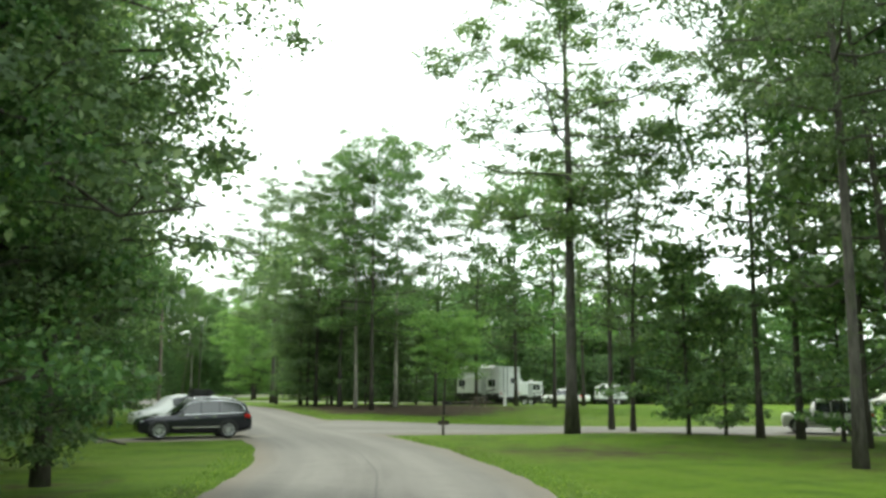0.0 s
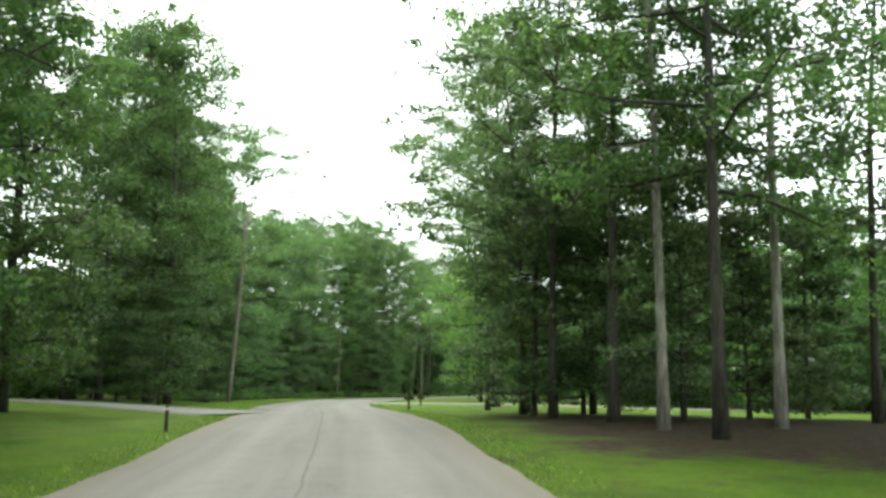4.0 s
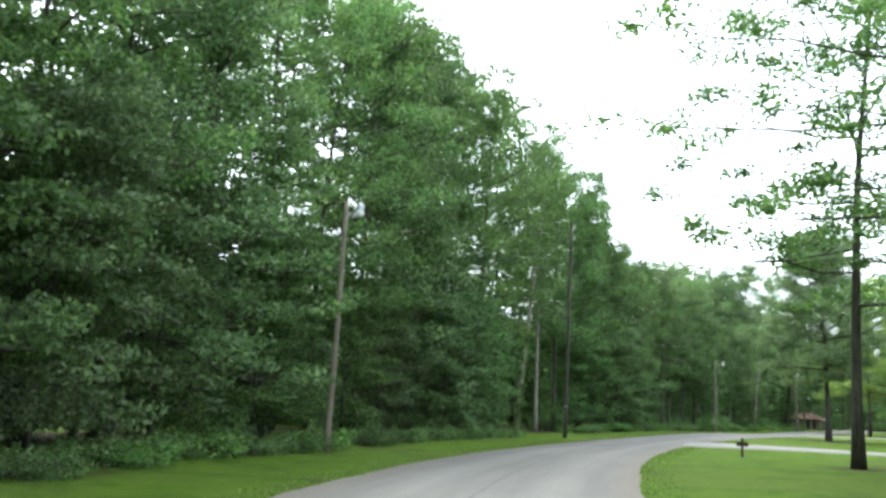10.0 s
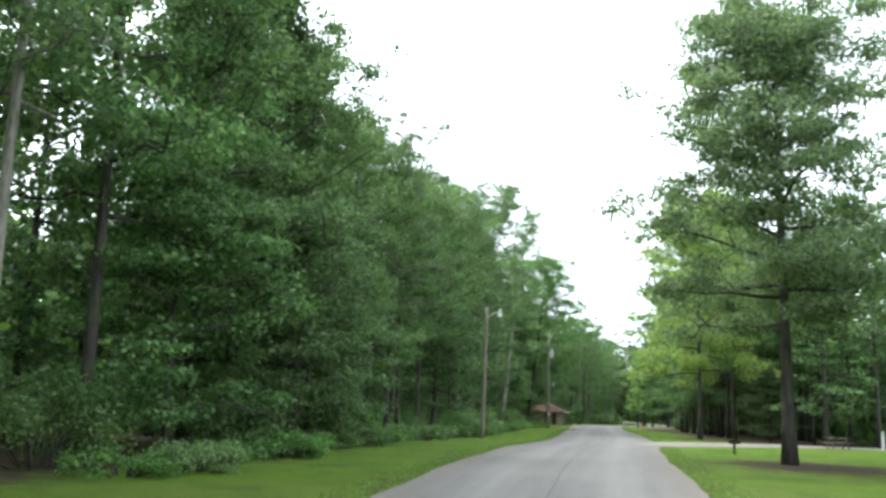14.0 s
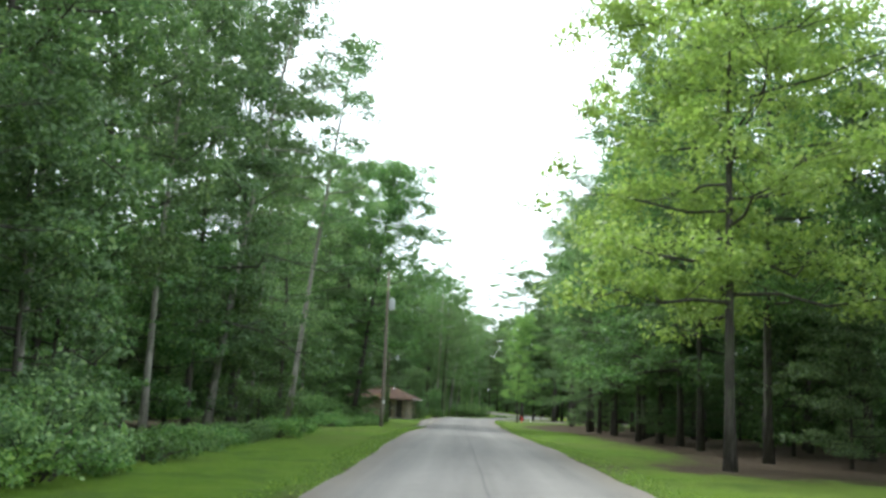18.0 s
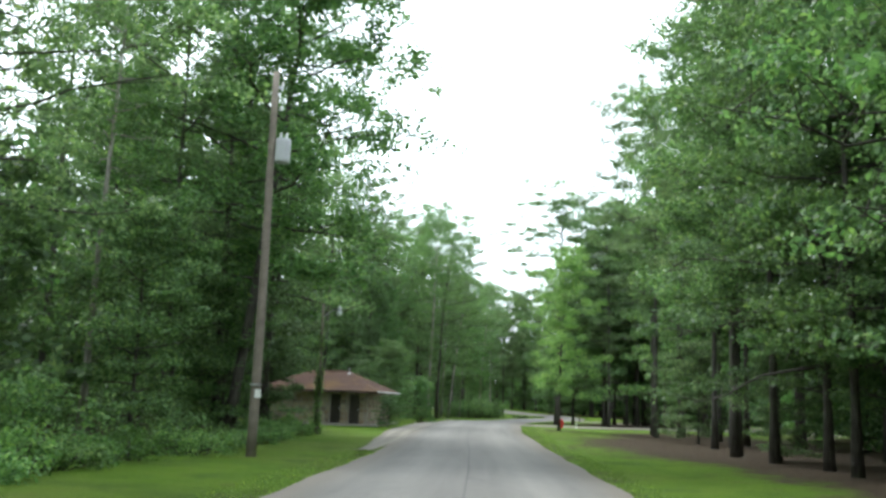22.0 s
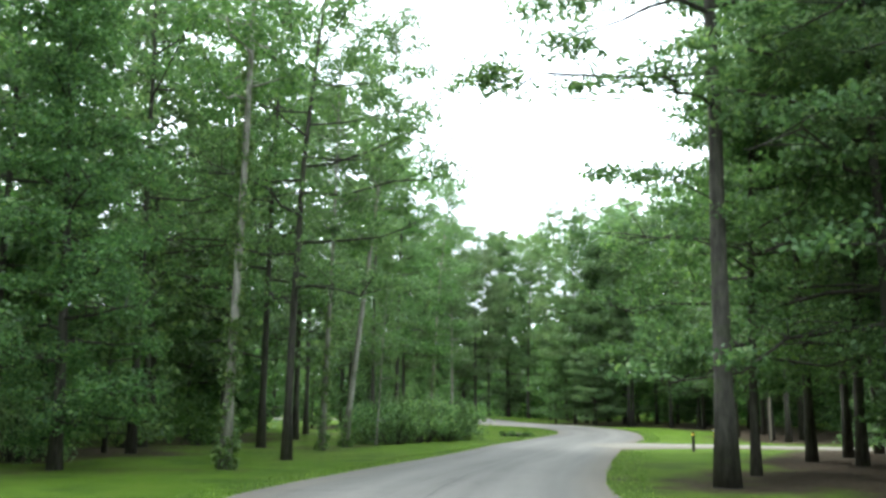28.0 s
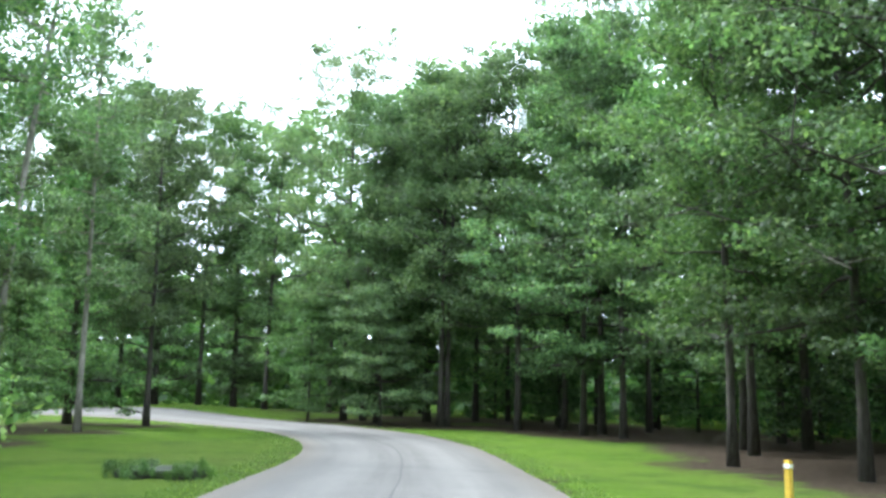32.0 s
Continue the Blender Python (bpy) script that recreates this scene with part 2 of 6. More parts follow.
def ground_material():
    """Mown grass; where the attribute says so, leaf litter and bare soil."""
    m, nt, b = material("grass_and_leaf_litter", 0.95, spec=0.1)
    broad, mid, fine = tex_noise(nt, 0.09, 4), tex_noise(nt, 0.7, 5, 0.65), tex_noise(nt, 14, 4, 0.7)
    grass = ramp(nt, mid, [(0.28, (0.062, 0.13, 0.008)), (0.5, (0.1, 0.195, 0.011)), (0.75, (0.15, 0.23, 0.02))])
    grass = mix(nt, maths(nt, "MULTIPLY", ramp(nt, broad, [(0.45, (0, 0, 0)), (0.65, (1, 1, 1))]), 0.5), grass, (0.16, 0.15, 0.062))
    grass = mix(nt, 0.45, grass, ramp(nt, fine, [(0.3, (0.036, 0.075, 0.006)), (0.7, (0.18, 0.27, 0.028))]))
    grass = mix(nt, maths(nt, "MULTIPLY", ramp(nt, tex_noise(nt, 0.33, 5, 0.7), [(0.5, (0, 0, 0)), (0.62, (1, 1, 1))]), 0.55), grass, (0.05, 0.1, 0.014))
    blades = tex_noise(nt, 60, 3, 0.7, stretch=(1, 0.35, 1))
    grass = mix(nt, 0.75, grass, ramp(nt, blades, [(0.32, (0.3, 0.3, 0.26)), (0.52, (0.95, 0.95, 0.95)), (0.72, (1.0, 1.0, 0.9))]), "MULTIPLY")
    speck = nt.nodes.new("ShaderNodeTexVoronoi")
    speck.inputs["Scale"].default_value = 2.6
    sc = nt.nodes.new("ShaderNodeTexCoord")
    nt.links.new(sc.outputs["Object"], speck.inputs["Vector"])
    fallen = maths(nt, "MULTIPLY", maths(nt, "LESS_THAN", speck.outputs["Distance"], 0.11), maths(nt, "GREATER_THAN", mid, 0.5))
    grass = mix(nt, maths(nt, "MULTIPLY", fallen, 0.8), grass, (0.15, 0.1, 0.05))
    litter = ramp(nt, tex_noise(nt, 5, 5, 0.75), [(0.3, (0.03, 0.022, 0.014)), (0.55, (0.066, 0.05, 0.032)), (0.8, (0.125, 0.094, 0.06))])
    at = nt.nodes.new("ShaderNodeAttribute")
    at.attribute_name = "litter"
    ragged = maths(nt, "ADD", at.outputs["Fac"], maths(nt, "MULTIPLY", maths(nt, "SUBTRACT", mid, 0.5), 1.9))
    soft = nt.nodes.new("ShaderNodeMapRange")
    soft.inputs[1].default_value, soft.inputs[2].default_value = 0.35, 0.85
    nt.links.new(ragged, soft.inputs[0])
    nt.links.new(mix(nt, soft.outputs[0], grass, litter), b.inputs["Base Color"])
    bump(nt, b, maths(nt, "ADD", fine, maths(nt, "MULTIPLY", blades, 0.6)), 1.0, 0.09)
    return m


GROUND = ground_material()


# ---- plan: the road's middle (x, y, half its width), from start to end ----
ROAD = [(-1.1, -70, 3.35), (-1.1, -30, 3.35), (-1.1, 0, 3.35), (-1.0, 11.7, 3.37), (-1.7, 23.7, 3.38), (-3.6, 35.4, 3.4), (-6.6, 45.9, 3.4), (-11.1, 58.4, 3.4),
        (-20.7, 81.2, 3.46), (-30.9, 103.9, 3.57), (-39.7, 127.4, 3.68), (-45.7, 150.4, 3.72), (-48.6, 173.2, 3.7), (-48.3, 194.4, 3.5), (-45.8, 213.9, 3.5),
        (-41.0, 239, 3.65), (-36.8, 257.7, 3.65), (-32.8, 280.2, 3.67), (-28.6, 304.6, 3.7), (-24.2, 328.5, 3.7), (-21.3, 345.1, 3.6), (-18.1, 360.8, 3.53),
        (-12.6, 381.6, 3.6), (-4.3, 401.1, 3.4), (4.5, 419, 3.2), (9.8, 433, 3.1), (10.5, 444, 3.1), (7, 453.5, 3.1), (-1, 461.5, 3.1), (-16, 470, 3.1), (-60, 488, 3.1)]
# height of the ground along y
RISE = [(-70, 0.2), (0, 0.2), (18, 0.0), (32, -0.2), (48, -0.32), (60, -0.05), (75, 0.25), (95, 0.25), (115, 0.08), (165, -0.12), (205, -0.06), (235, 0.12),
        (260, 0.05), (300, 0.0), (325, -0.18), (338, -0.18), (358, 0.0), (378, 0.05), (400, -0.1), (425, -0.15), (450, 0.1), (480, 0.4), (560, 0.8)]


def smooth_through(rows, step):
    """A smooth line through the given rows (Catmull-Rom), about step apart."""
    rows = [np.array(r, float) for r in rows]
    out = []
    for i in range(len(rows) - 1):
        a, b, c, d = rows[max(i - 1, 0)], rows[i], rows[i + 1], rows[min(i + 2, len(rows) - 1)]
        n = max(2, int(np.linalg.norm((c - b)[:2]) / step))
        for k in range(n):
            u = k / n
            out.append(0.5 * (2 * b + (c - a) * u + (2 * a - 5 * b + 4 * c - d) * u * u + (3 * b - a - 3 * c + d) * u ** 3))
    return np.array(out + [rows[-1]])


RISE_LINE = smooth_through(RISE, 3)
MIDDLE = smooth_through(ROAD, 1.0)
AHEAD = np.gradient(MIDDLE[:, :2], axis=0)
AHEAD /= np.linalg.norm(AHEAD, axis=1)[:, None]


def height(x, y):
    """Ground height: gentle rises along the road, swales away from it."""
    base = np.interp(y, RISE_LINE[:, 0], RISE_LINE[:, 1])
    x, y = np.asarray(x, float), np.asarray(y, float)
    base = base + 0.42 * np.exp(-((x - 1) ** 2 + (y - 78) ** 2) / (2 * 11.0 ** 2))
    base = base + 0.3 * np.exp(-((x - 10) ** 2 + (y - 44) ** 2) / (2 * 4.5 ** 2))
    base = base + 0.34 * np.exp(-((x + 15) ** 2 + (y - 49.5) ** 2) / (2 * 3.2 ** 2))
    base = base + 0.65 * np.exp(-((x - 7) ** 2 + (y - 463) ** 2) / (2 * 5.0 ** 2))
    return base + 0.06 * np.sin(np.asarray(x) * 0.21 + np.asarray(y) * 0.05)


def z_at(x, y):
    return float(height(x, y))


def lateral(x, y):
    """Metres to the right of the road's middle, and the index of the nearest middle point."""
    d = MIDDLE[:, :2] - (x, y)
    i = int(np.argmin((d ** 2).sum(1)))
    return float(-d[i, 0] * AHEAD[i, 1] + d[i, 1] * AHEAD[i, 0]), i


def beside(y, lat):
    """The place lat metres right of the road's middle where the middle passes y."""
    i = int(np.argmin(np.abs(MIDDLE[:, 1] - y)))
    return MIDDLE[i, 0] + AHEAD[i, 1] * lat, MIDDLE[i, 1] - AHEAD[i, 0] * lat


# ---- mesh helpers ----
def mesh_of(name, verts, faces, mat, smooth=False):
    me = bpy.data.meshes.new(name)
    me.from_pydata([tuple(map(float, v)) for v in verts], [], [tuple(map(int, f)) for f in faces])
    if mat:
        me.materials.append(mat)
    if smooth:
        me.shade_smooth()
    return me


def part(name, bm, mat, parent=None, label=""):
    """Links a bmesh (or a mesh) as one object, under parent if given."""
    if isinstance(bm, bmesh.types.BMesh):
        me = bpy.data.meshes.new(name)
        bm.to_mesh(me)
        bm.free()
        if mat:
            me.materials.append(mat)
    else:
        me = bm
    ob = new(name, me)
    if parent is not None:
        ob.parent = parent
    if label:
        tagged(ob, label)
    return ob


def root(name, m, label, category, group=""):
    ob = new(name)
    ob.matrix_basis = m
    ob.empty_display_size = 0.3
    return tagged(ob, label, category, group)


def box(sx, sy, sz, at=(0, 0, 0), bevel=0.0, bm=None, turn=None):
    """A box of that size, its base's middle at the place given, with bevelled edges."""
    bm = bm or bmesh.new()
    own = bmesh.new()
    bmesh.ops.create_cube(own, size=1.0)
    bmesh.ops.scale(own, vec=(sx, sy, sz), verts=own.verts)
    if bevel:
        bmesh.ops.bevel(own, geom=own.edges[:], offset=bevel, segments=2, affect="EDGES", clamp_overlap=True)
    bmesh.ops.translate(own, vec=(0, 0, sz / 2), verts=own.verts)
    if turn is not None:
        bmesh.ops.transform(own, matrix=turn, verts=own.verts)
    bmesh.ops.translate(own, vec=at, verts=own.verts)
    tmp = bpy.data.meshes.new("tmp")
    own.to_mesh(tmp)
    own.free()
    bm.from_mesh(tmp)
    bpy.data.meshes.remove(tmp)
    return bm


def tube(points, radii, sides=8, cap=True):
    """A tapered tube along points: vertices and faces."""
    points = np.array(points, float)
    ahead = np.gradient(points, axis=0)
    ahead /= np.linalg.norm(ahead, axis=1)[:, None] + 1e-9
    ref = np.array([1.0, 0, 0]) if abs(ahead[0][0]) < 0.8 else np.array([0, 1.0, 0])
    verts, faces = [], []
    for p, d, r in zip(points, ahead, radii):
        u = np.cross(d, ref)
        u /= np.linalg.norm(u) + 1e-9
        v = np.cross(d, u)
        a = np.arange(sides) * 2 * np.pi / sides
        verts.append(p + r * (np.cos(a)[:, None] * u + np.sin(a)[:, None] * v))
    verts = np.concatenate(verts)
    for i in range(len(points) - 1):
        for k in range(sides):
            a, b = i * sides + k, i * sides + (k + 1) % sides
            faces.append((a, b, b + sides, a + sides))
    if cap:
        faces.append(tuple(range(sides))[::-1])
        faces.append(tuple(range((len(points) - 1) * sides, len(points) * sides)))
    return verts, faces


def gather(pieces):
    verts, faces, n = [], [], 0
    for v, f in pieces:
        verts.append(v)
        faces += [tuple(i + n for i in q) for q in f]
        n += len(v)
    return np.concatenate(verts), faces


def tube_part(name, points, radii, sides, mat, parent=None, label=""):
    v, f = tube(points, radii, sides)
    return part(name, mesh_of(name, v, f, mat, True), None, parent, label)


def leaf_cards(rng, centres, spread, count, size, slim=0.6, flat=0.55):
    """Small folded leaf cards strewn round centres: spread per centre (n, 3), count a centre."""
    c = np.repeat(centres, count, axis=0)
    s = np.repeat(spread, count, axis=0)
    n = len(c)
    off = rng.normal(size=(n, 3))
    off /= np.linalg.norm(off, axis=1)[:, None] + 1e-9
    deep = rng.random((n, 1)) ** 0.56
    c = c + off * deep * s
    normal = rng.normal(size=(n, 3)) * flat + np.array([0, 0, 1.0]) * (1 - flat) + off * 0.5
    normal /= np.linalg.norm(normal, axis=1)[:, None] + 1e-9
    along = np.cross(normal, rng.normal(size=(n, 3)))
    along /= np.linalg.norm(along, axis=1)[:, None] + 1e-9
    across = np.cross(normal, along)
    w = size * (0.65 + 0.7 * rng.random((n, 1))) * (1.15 - 0.3 * deep)
    tip, base = c + along * w * 0.5 - normal * w * 0.08, c - along * w * 0.5
    mid = c + along * w * 0.06
    left, right = mid + across * w * slim * 0.5 + normal * w * 0.1, mid - across * w * slim * 0.5 + normal * w * 0.1
    verts = np.stack([base, left, tip, right], 1).reshape(-1, 3)
    k = np.arange(n) * 4
    return verts, np.stack([k, k + 1, k + 2, k + 3], 1)


def quads(name, verts, faces, mat):
    """A mesh of quads straight from arrays."""
    me = bpy.data.meshes.new(name)
    n = len(faces)
    me.vertices.add(len(verts))
    me.vertices.foreach_set("co", np.ascontiguousarray(verts, np.float32).ravel())
    me.loops.add(n * 4)
    me.loops.foreach_set("vertex_index", np.ascontiguousarray(faces, np.int32).ravel())
    me.polygons.add(n)
    me.polygons.foreach_set("loop_start", np.arange(0, n * 4, 4, dtype=np.int32))
    me.update(calc_edges=True)
    me.validate()
    me.materials.append(mat)
    return me


# ---- trees: each kind is grown a few times, then planted many times ----
def grow(kind, seed, tall, bare, reach, leaf, bark, limbs=22, sprays=5, cards=34, size=0.42, blob=1.0, girth=0.2, profile="oval", droop=0.25, slim=0.6, layer=0.62):
    """Meshes of one tree: trunk, limbs, crown. bare: where the crown begins, as a share of its height."""
    rng = np.random.default_rng(seed)
    k = np.linspace(0, 1, 11)
    sway = rng.normal(size=2) * 0.02 * tall
    wob = rng.normal(size=(11, 2)).cumsum(0) * 0.035
    line = np.stack([sway[0] * k ** 2 + wob[:, 0] * k, sway[1] * k ** 2 + wob[:, 1] * k, k * tall * 0.96], 1)
    rad = girth * (1 - 0.88 * k) + 0.02
    rad[0] *= 1.45
    line[0, 2] = -0.3
    trunk = tube(line, rad, 9)
    woods, ends, spreads = [], [], []
    for i in range(limbs):
        u = (i + rng.random() * 0.8) / limbs
        h = bare + (0.97 - bare) * u
        if profile == "oval":
            out = reach * (0.35 + 0.65 * math.sin(math.pi * min(1, 0.22 + 0.78 * u)) ** 0.8)
        elif profile == "cone":
            out = reach * (1.02 - 0.9 * u ** 1.1)
        elif profile == "top":
            out = reach * (0.45 + 0.75 * math.sin(math.pi * (0.12 + 0.8 * u)))
        else:
            out = reach * (0.8 + 0.25 * math.sin(9 * u + seed)) * (1 - 0.55 * u ** 2)
        out *= 0.8 + 0.36 * rng.random()
        a = i * 2.39996 + rng.normal() * 0.35
        at = np.array([np.interp(h * tall, line[:, 2], line[:, 0]), np.interp(h * tall, line[:, 2], line[:, 1]), h * tall])
        up = (0.15 + 0.75 * u - droop * (1 - u)) * out
        way = np.array([math.cos(a), math.sin(a), 0])
        q = np.linspace(0, 1, 5)[:, None]
        limb = at + way * out * q + np.array([0, 0, 1.0]) * up * q ** 1.4 + rng.normal(size=(5, 3)) * 0.07 * out * q
        r0 = max(0.02, np.interp(h, k, rad) * 0.5)
        woods.append(tube(limb, r0 * (1 - 0.85 * q[:, 0]) + 0.006, 5, False))
        for j in range(sprays):
            s = 0.3 + 0.7 * (j + rng.random()) / sprays
            p = np.array([np.interp(s, q[:, 0], limb[:, n]) for n in range(3)])
            side = rng.normal(size=3) * (0.22 * out + 0.35)
            side[2] = abs(side[2]) * 0.5 - 0.1
            side *= min(1.0, (0.3 * out + 0.35) / (np.linalg.norm(side) + 1e-6))
            woods.append(tube(np.array([p, p + side * 0.5 + (0, 0, 0.08), p + side]), np.array([r0 * 0.35, r0 * 0.22, 0.006]), 4, False))
            ends.append(p + side)
            w = blob * (0.7 + 0.6 * rng.random())
            spreads.append((w, w, w * layer))
    top = line[-1]
    for j in range(5):
        ends.append(top + rng.normal(size=3) * (0.5, 0.5, 0.5) + (0, 0, -0.3 - 0.5 * j))
        spreads.append((blob * 0.7, blob * 0.7, blob * 0.8))
    ends, spreads = np.array(ends), np.array(spreads)
    v, f = leaf_cards(rng, ends, spreads, cards, size, slim)
    far = quads(kind + "_crown", *leaf_cards(rng, ends, spreads, cards // 4, size * 1.85, slim), LEAF[leaf])
    return dict(far=far, trunk=mesh_of(kind + "_trunk", *trunk, BARK[bark], True), limbs=mesh_of(kind + "_limbs", *gather(woods), BARK[bark], True),
                crown=quads(kind + "_crown", v, f, LEAF[leaf]), tall=tall)


def grow_shrub(seed, tall, reach, leaf="shrub", clumps=26, cards=42, size=0.26):
    """Meshes of one bush: stems and leaves down to the ground."""
    rng = np.random.default_rng(seed)
    stems, ends = [], []
    for i in range(clumps):
        a, r, h = rng.random() * 6.283, reach * math.sqrt(rng.random()), tall * (0.15 + 0.8 * rng.random())
        e = np.array([math.cos(a) * r, math.sin(a) * r, h * (1 - 0.45 * (r / reach) ** 2)])
        stems.append(tube(np.array([e * (0.15, 0.15, 0) - (0, 0, 0.15), e * (0.5, 0.5, 0.55), e]), np.array([0.03, 0.02, 0.006]), 4, False))
        ends.append(e)
    ends = np.array(ends)
    w = reach * 0.34 * (0.7 + 0.6 * rng.random((clumps, 1)))
    v, f = leaf_cards(rng, ends, np.concatenate([w, w, np.minimum(w * 0.8, tall * 0.3)], 1), cards, size)
    v[:, 2] = np.maximum(v[:, 2], 0.02)
    return dict(trunk=mesh_of("bush_stems", *gather(stems), BARK["hard"], True), crown=quads("bush_leaves", v, f, LEAF[leaf]), tall=tall)


KINDS = {
    "oak": [grow("oak", 10 + s, 23, 0.28, 4.6, "hard", "hard", limbs=26, sprays=7, cards=140, size=0.21, blob=1.1, girth=0.17) for s in range(4)],
    "edge": [grow("edge", 30 + s, 20, 0.05, 3.7, "edge", "hard", limbs=38, sprays=6, cards=125, size=0.2, blob=1.05, girth=0.2, profile="wall", layer=0.5) for s in range(4)],
    "pine": [grow("pine", 50 + s, 24, 0.4, 4.0, "pine", "pine", limbs=28, sprays=6, cards=135, size=0.27, blob=0.85, girth=0.165, profile="top", droop=0.3, slim=0.26, layer=0.5) for s in range(4)],
    "poplar": [grow("poplar", 70 + s, 22, 0.32, 3.0, "hard", "pale", limbs=24, sprays=5, cards=105, size=0.2, blob=0.95, girth=0.135) for s in range(3)],
    "light": [grow("light", 90 + s, 13, 0.22, 3.3, "light", "hard", limbs=24, sprays=6, cards=100, size=0.19, blob=0.85, girth=0.11, layer=0.45) for s in range(2)],
    "small": [grow("small", 110 + s, 8, 0.2, 3.0, "light", "hard", limbs=20, sprays=6, cards=95, size=0.145, blob=0.75, girth=0.09, layer=0.5) for s in range(2)],
    "flat": [grow("flat", 370, 7, 0.42, 3.1, "light", "hard", limbs=20, sprays=7, cards=95, size=0.155, blob=0.8, girth=0.08, layer=0.38)],
    "cedar": [grow("cedar", 130 + s, 19, 0.14, 4.6, "edge", "pine", limbs=36, sprays=7, cards=105, size=0.2, blob=0.9, girth=0.22, profile="cone", droop=0.3, layer=0.34) for s in range(3)],
    "shade": [grow("shade", 300 + s, 21, 0.17, 6.0, "edge", "hard", limbs=34, sprays=9, cards=105, size=0.205, blob=1.1, girth=0.15, profile="wall", droop=0.4, layer=0.36) for s in range(3)],
    "under": [grow("under", 150 + s, 9, 0.08, 3.0, "edge", "hard", limbs=22, sprays=5, cards=115, size=0.19, blob=0.95, girth=0.08, layer=0.36) for s in range(4)],
    "round": [grow("round", 210, 14, 0.14, 5.4, "light", "hard", limbs=32, sprays=8, cards=150, size=0.21, blob=1.1, girth=0.16, layer=0.5)],
    "canopy": [grow("canopy", 250, 20, 0.25, 6.2, "olive", "hard", limbs=34, sprays=8, cards=150, size=0.22, blob=1.2, girth=0.17, layer=0.5)],
    "airy": [grow("airy", 230 + s, 24, 0.28, 6.4, "hard", "hard", limbs=26, sprays=6, cards=125, size=0.2, blob=1.1, girth=0.16, layer=0.5) for s in range(3)],
    "mast": [grow("mast", 330 + s, 24, 0.5, 2.8, "hard", "pale", limbs=20, sprays=5, cards=100, size=0.18, blob=0.95, girth=0.15) for s in range(2)],
    "thin": [grow("thin", 350 + s, 24, 0.52, 3.3, "pine", "pine", limbs=23, sprays=6, cards=85, size=0.27, blob=0.8, girth=0.15, profile="top", droop=0.1, slim=0.26, layer=0.45) for s in range(2)],
    "spread": [grow("spread", 270 + s, 18.5, 0.3, 5.2, "pine", "pine", limbs=38, sprays=9, cards=210, size=0.3, blob=1.3, girth=0.25, profile="oval", droop=0.25, slim=0.28, layer=0.42) for s in range(1)],
    "bush": [grow_shrub(170 + s, 2.4, 1.9, cards=120, size=0.145) for s in range(4)],
    "weed": [grow_shrub(190 + s, 0.9, 1.3, clumps=22, cards=75, size=0.115) for s in range(4)],
}
NAMES = {"oak": ("oak_tree", "tall hardwood tree with a dense dark green crown", "tree"), "edge": ("forest_edge_tree", "leafy hardwood tree clothed in green to the ground", "tree"),
         "pine": ("pine_tree", "tall pine with a bare trunk and tufted crown", "tree"), "poplar": ("pale_trunked_tree", "slender tree with a pale grey trunk and thin crown", "tree"),
         "light": ("young_maple", "young tree with bright yellow-green leaves", "tree"), "small": ("small_tree", "small tree with a rounded light green crown", "tree"),
         "spread": ("wide_pine", "thick-trunked pine with wide layered branches of needles", "tree"), "cedar": ("spreading_tree", "broad tree with layered drooping green branches", "tree"), "under": ("understory_tree", "low understory tree with drooping dark leaves", "tree"),
         "round": ("round_crowned_tree", "broad tree with a dense bright green rounded crown", "tree"), "canopy": ("broad_maple", "broad maple with yellow-green leaves on a slim trunk", "tree"), "airy": ("airy_tree", "tall tree with thin foliage and sky showing through", "tree"),
         "flat": ("spreading_sapling", "small tree with a flat spreading light green crown", "tree"), "shade": ("overhanging_tree", "broad hardwood with drooping layered boughs over a bare trunk", "tree"), "mast": ("tall_pale_trunk_tree", "tall tree with a long bare pale trunk and high crown", "tree"),
         "thin": ("sparse_pine", "tall pine with a long bare trunk and sparse tufts", "tree"),
         "bush": ("bush", "dense green bush at the edge of the woods", "bush"), "weed": ("undergrowth", "low weedy undergrowth beside the mown grass", "plant")}
TREES = []
PLANT = np.random.default_rng(7)


def plant(kind, x, y, tall=None, which=None, tilt=(0, 0), slim=1.0):
    """Plants one tree as a thing of its own."""
    own = KINDS[kind]
    n = int(PLANT.integers(len(own))) if which is None else which % len(own)
    grown = own[n]
    s = (tall or grown["tall"] * (0.85 + 0.3 * PLANT.random())) / grown["tall"]
    name, label, category = NAMES[kind]
    turn, wide = PLANT.random() * 360, (s ** 0.75 if tall else s) * slim
    m = pose(x, y, z_at(x, y) - 0.02, *tilt, 0) @ pose(0, 0, 0, 0, 0, turn) @ Matrix.Diagonal((wide, wide, s, 1))
    ob = root(name, m, label, category, name + "s along the road")
    part("stem" if kind in ("bush", "weed") else "trunk", grown["trunk"], None, ob)
    if "limbs" in grown:
        part("branch_frame", grown["limbs"], None, ob)
    part("foliage" if kind in ("bush", "weed") else "crown", grown["far" if "far" in grown and abs(lateral(x, y)[0]) > 16.5 else "crown"], None, ob)
    if kind not in ("weed",):
        TREES.append((x, y, 3.2 if kind not in ("bush", "small") else 1.2))
    return ob


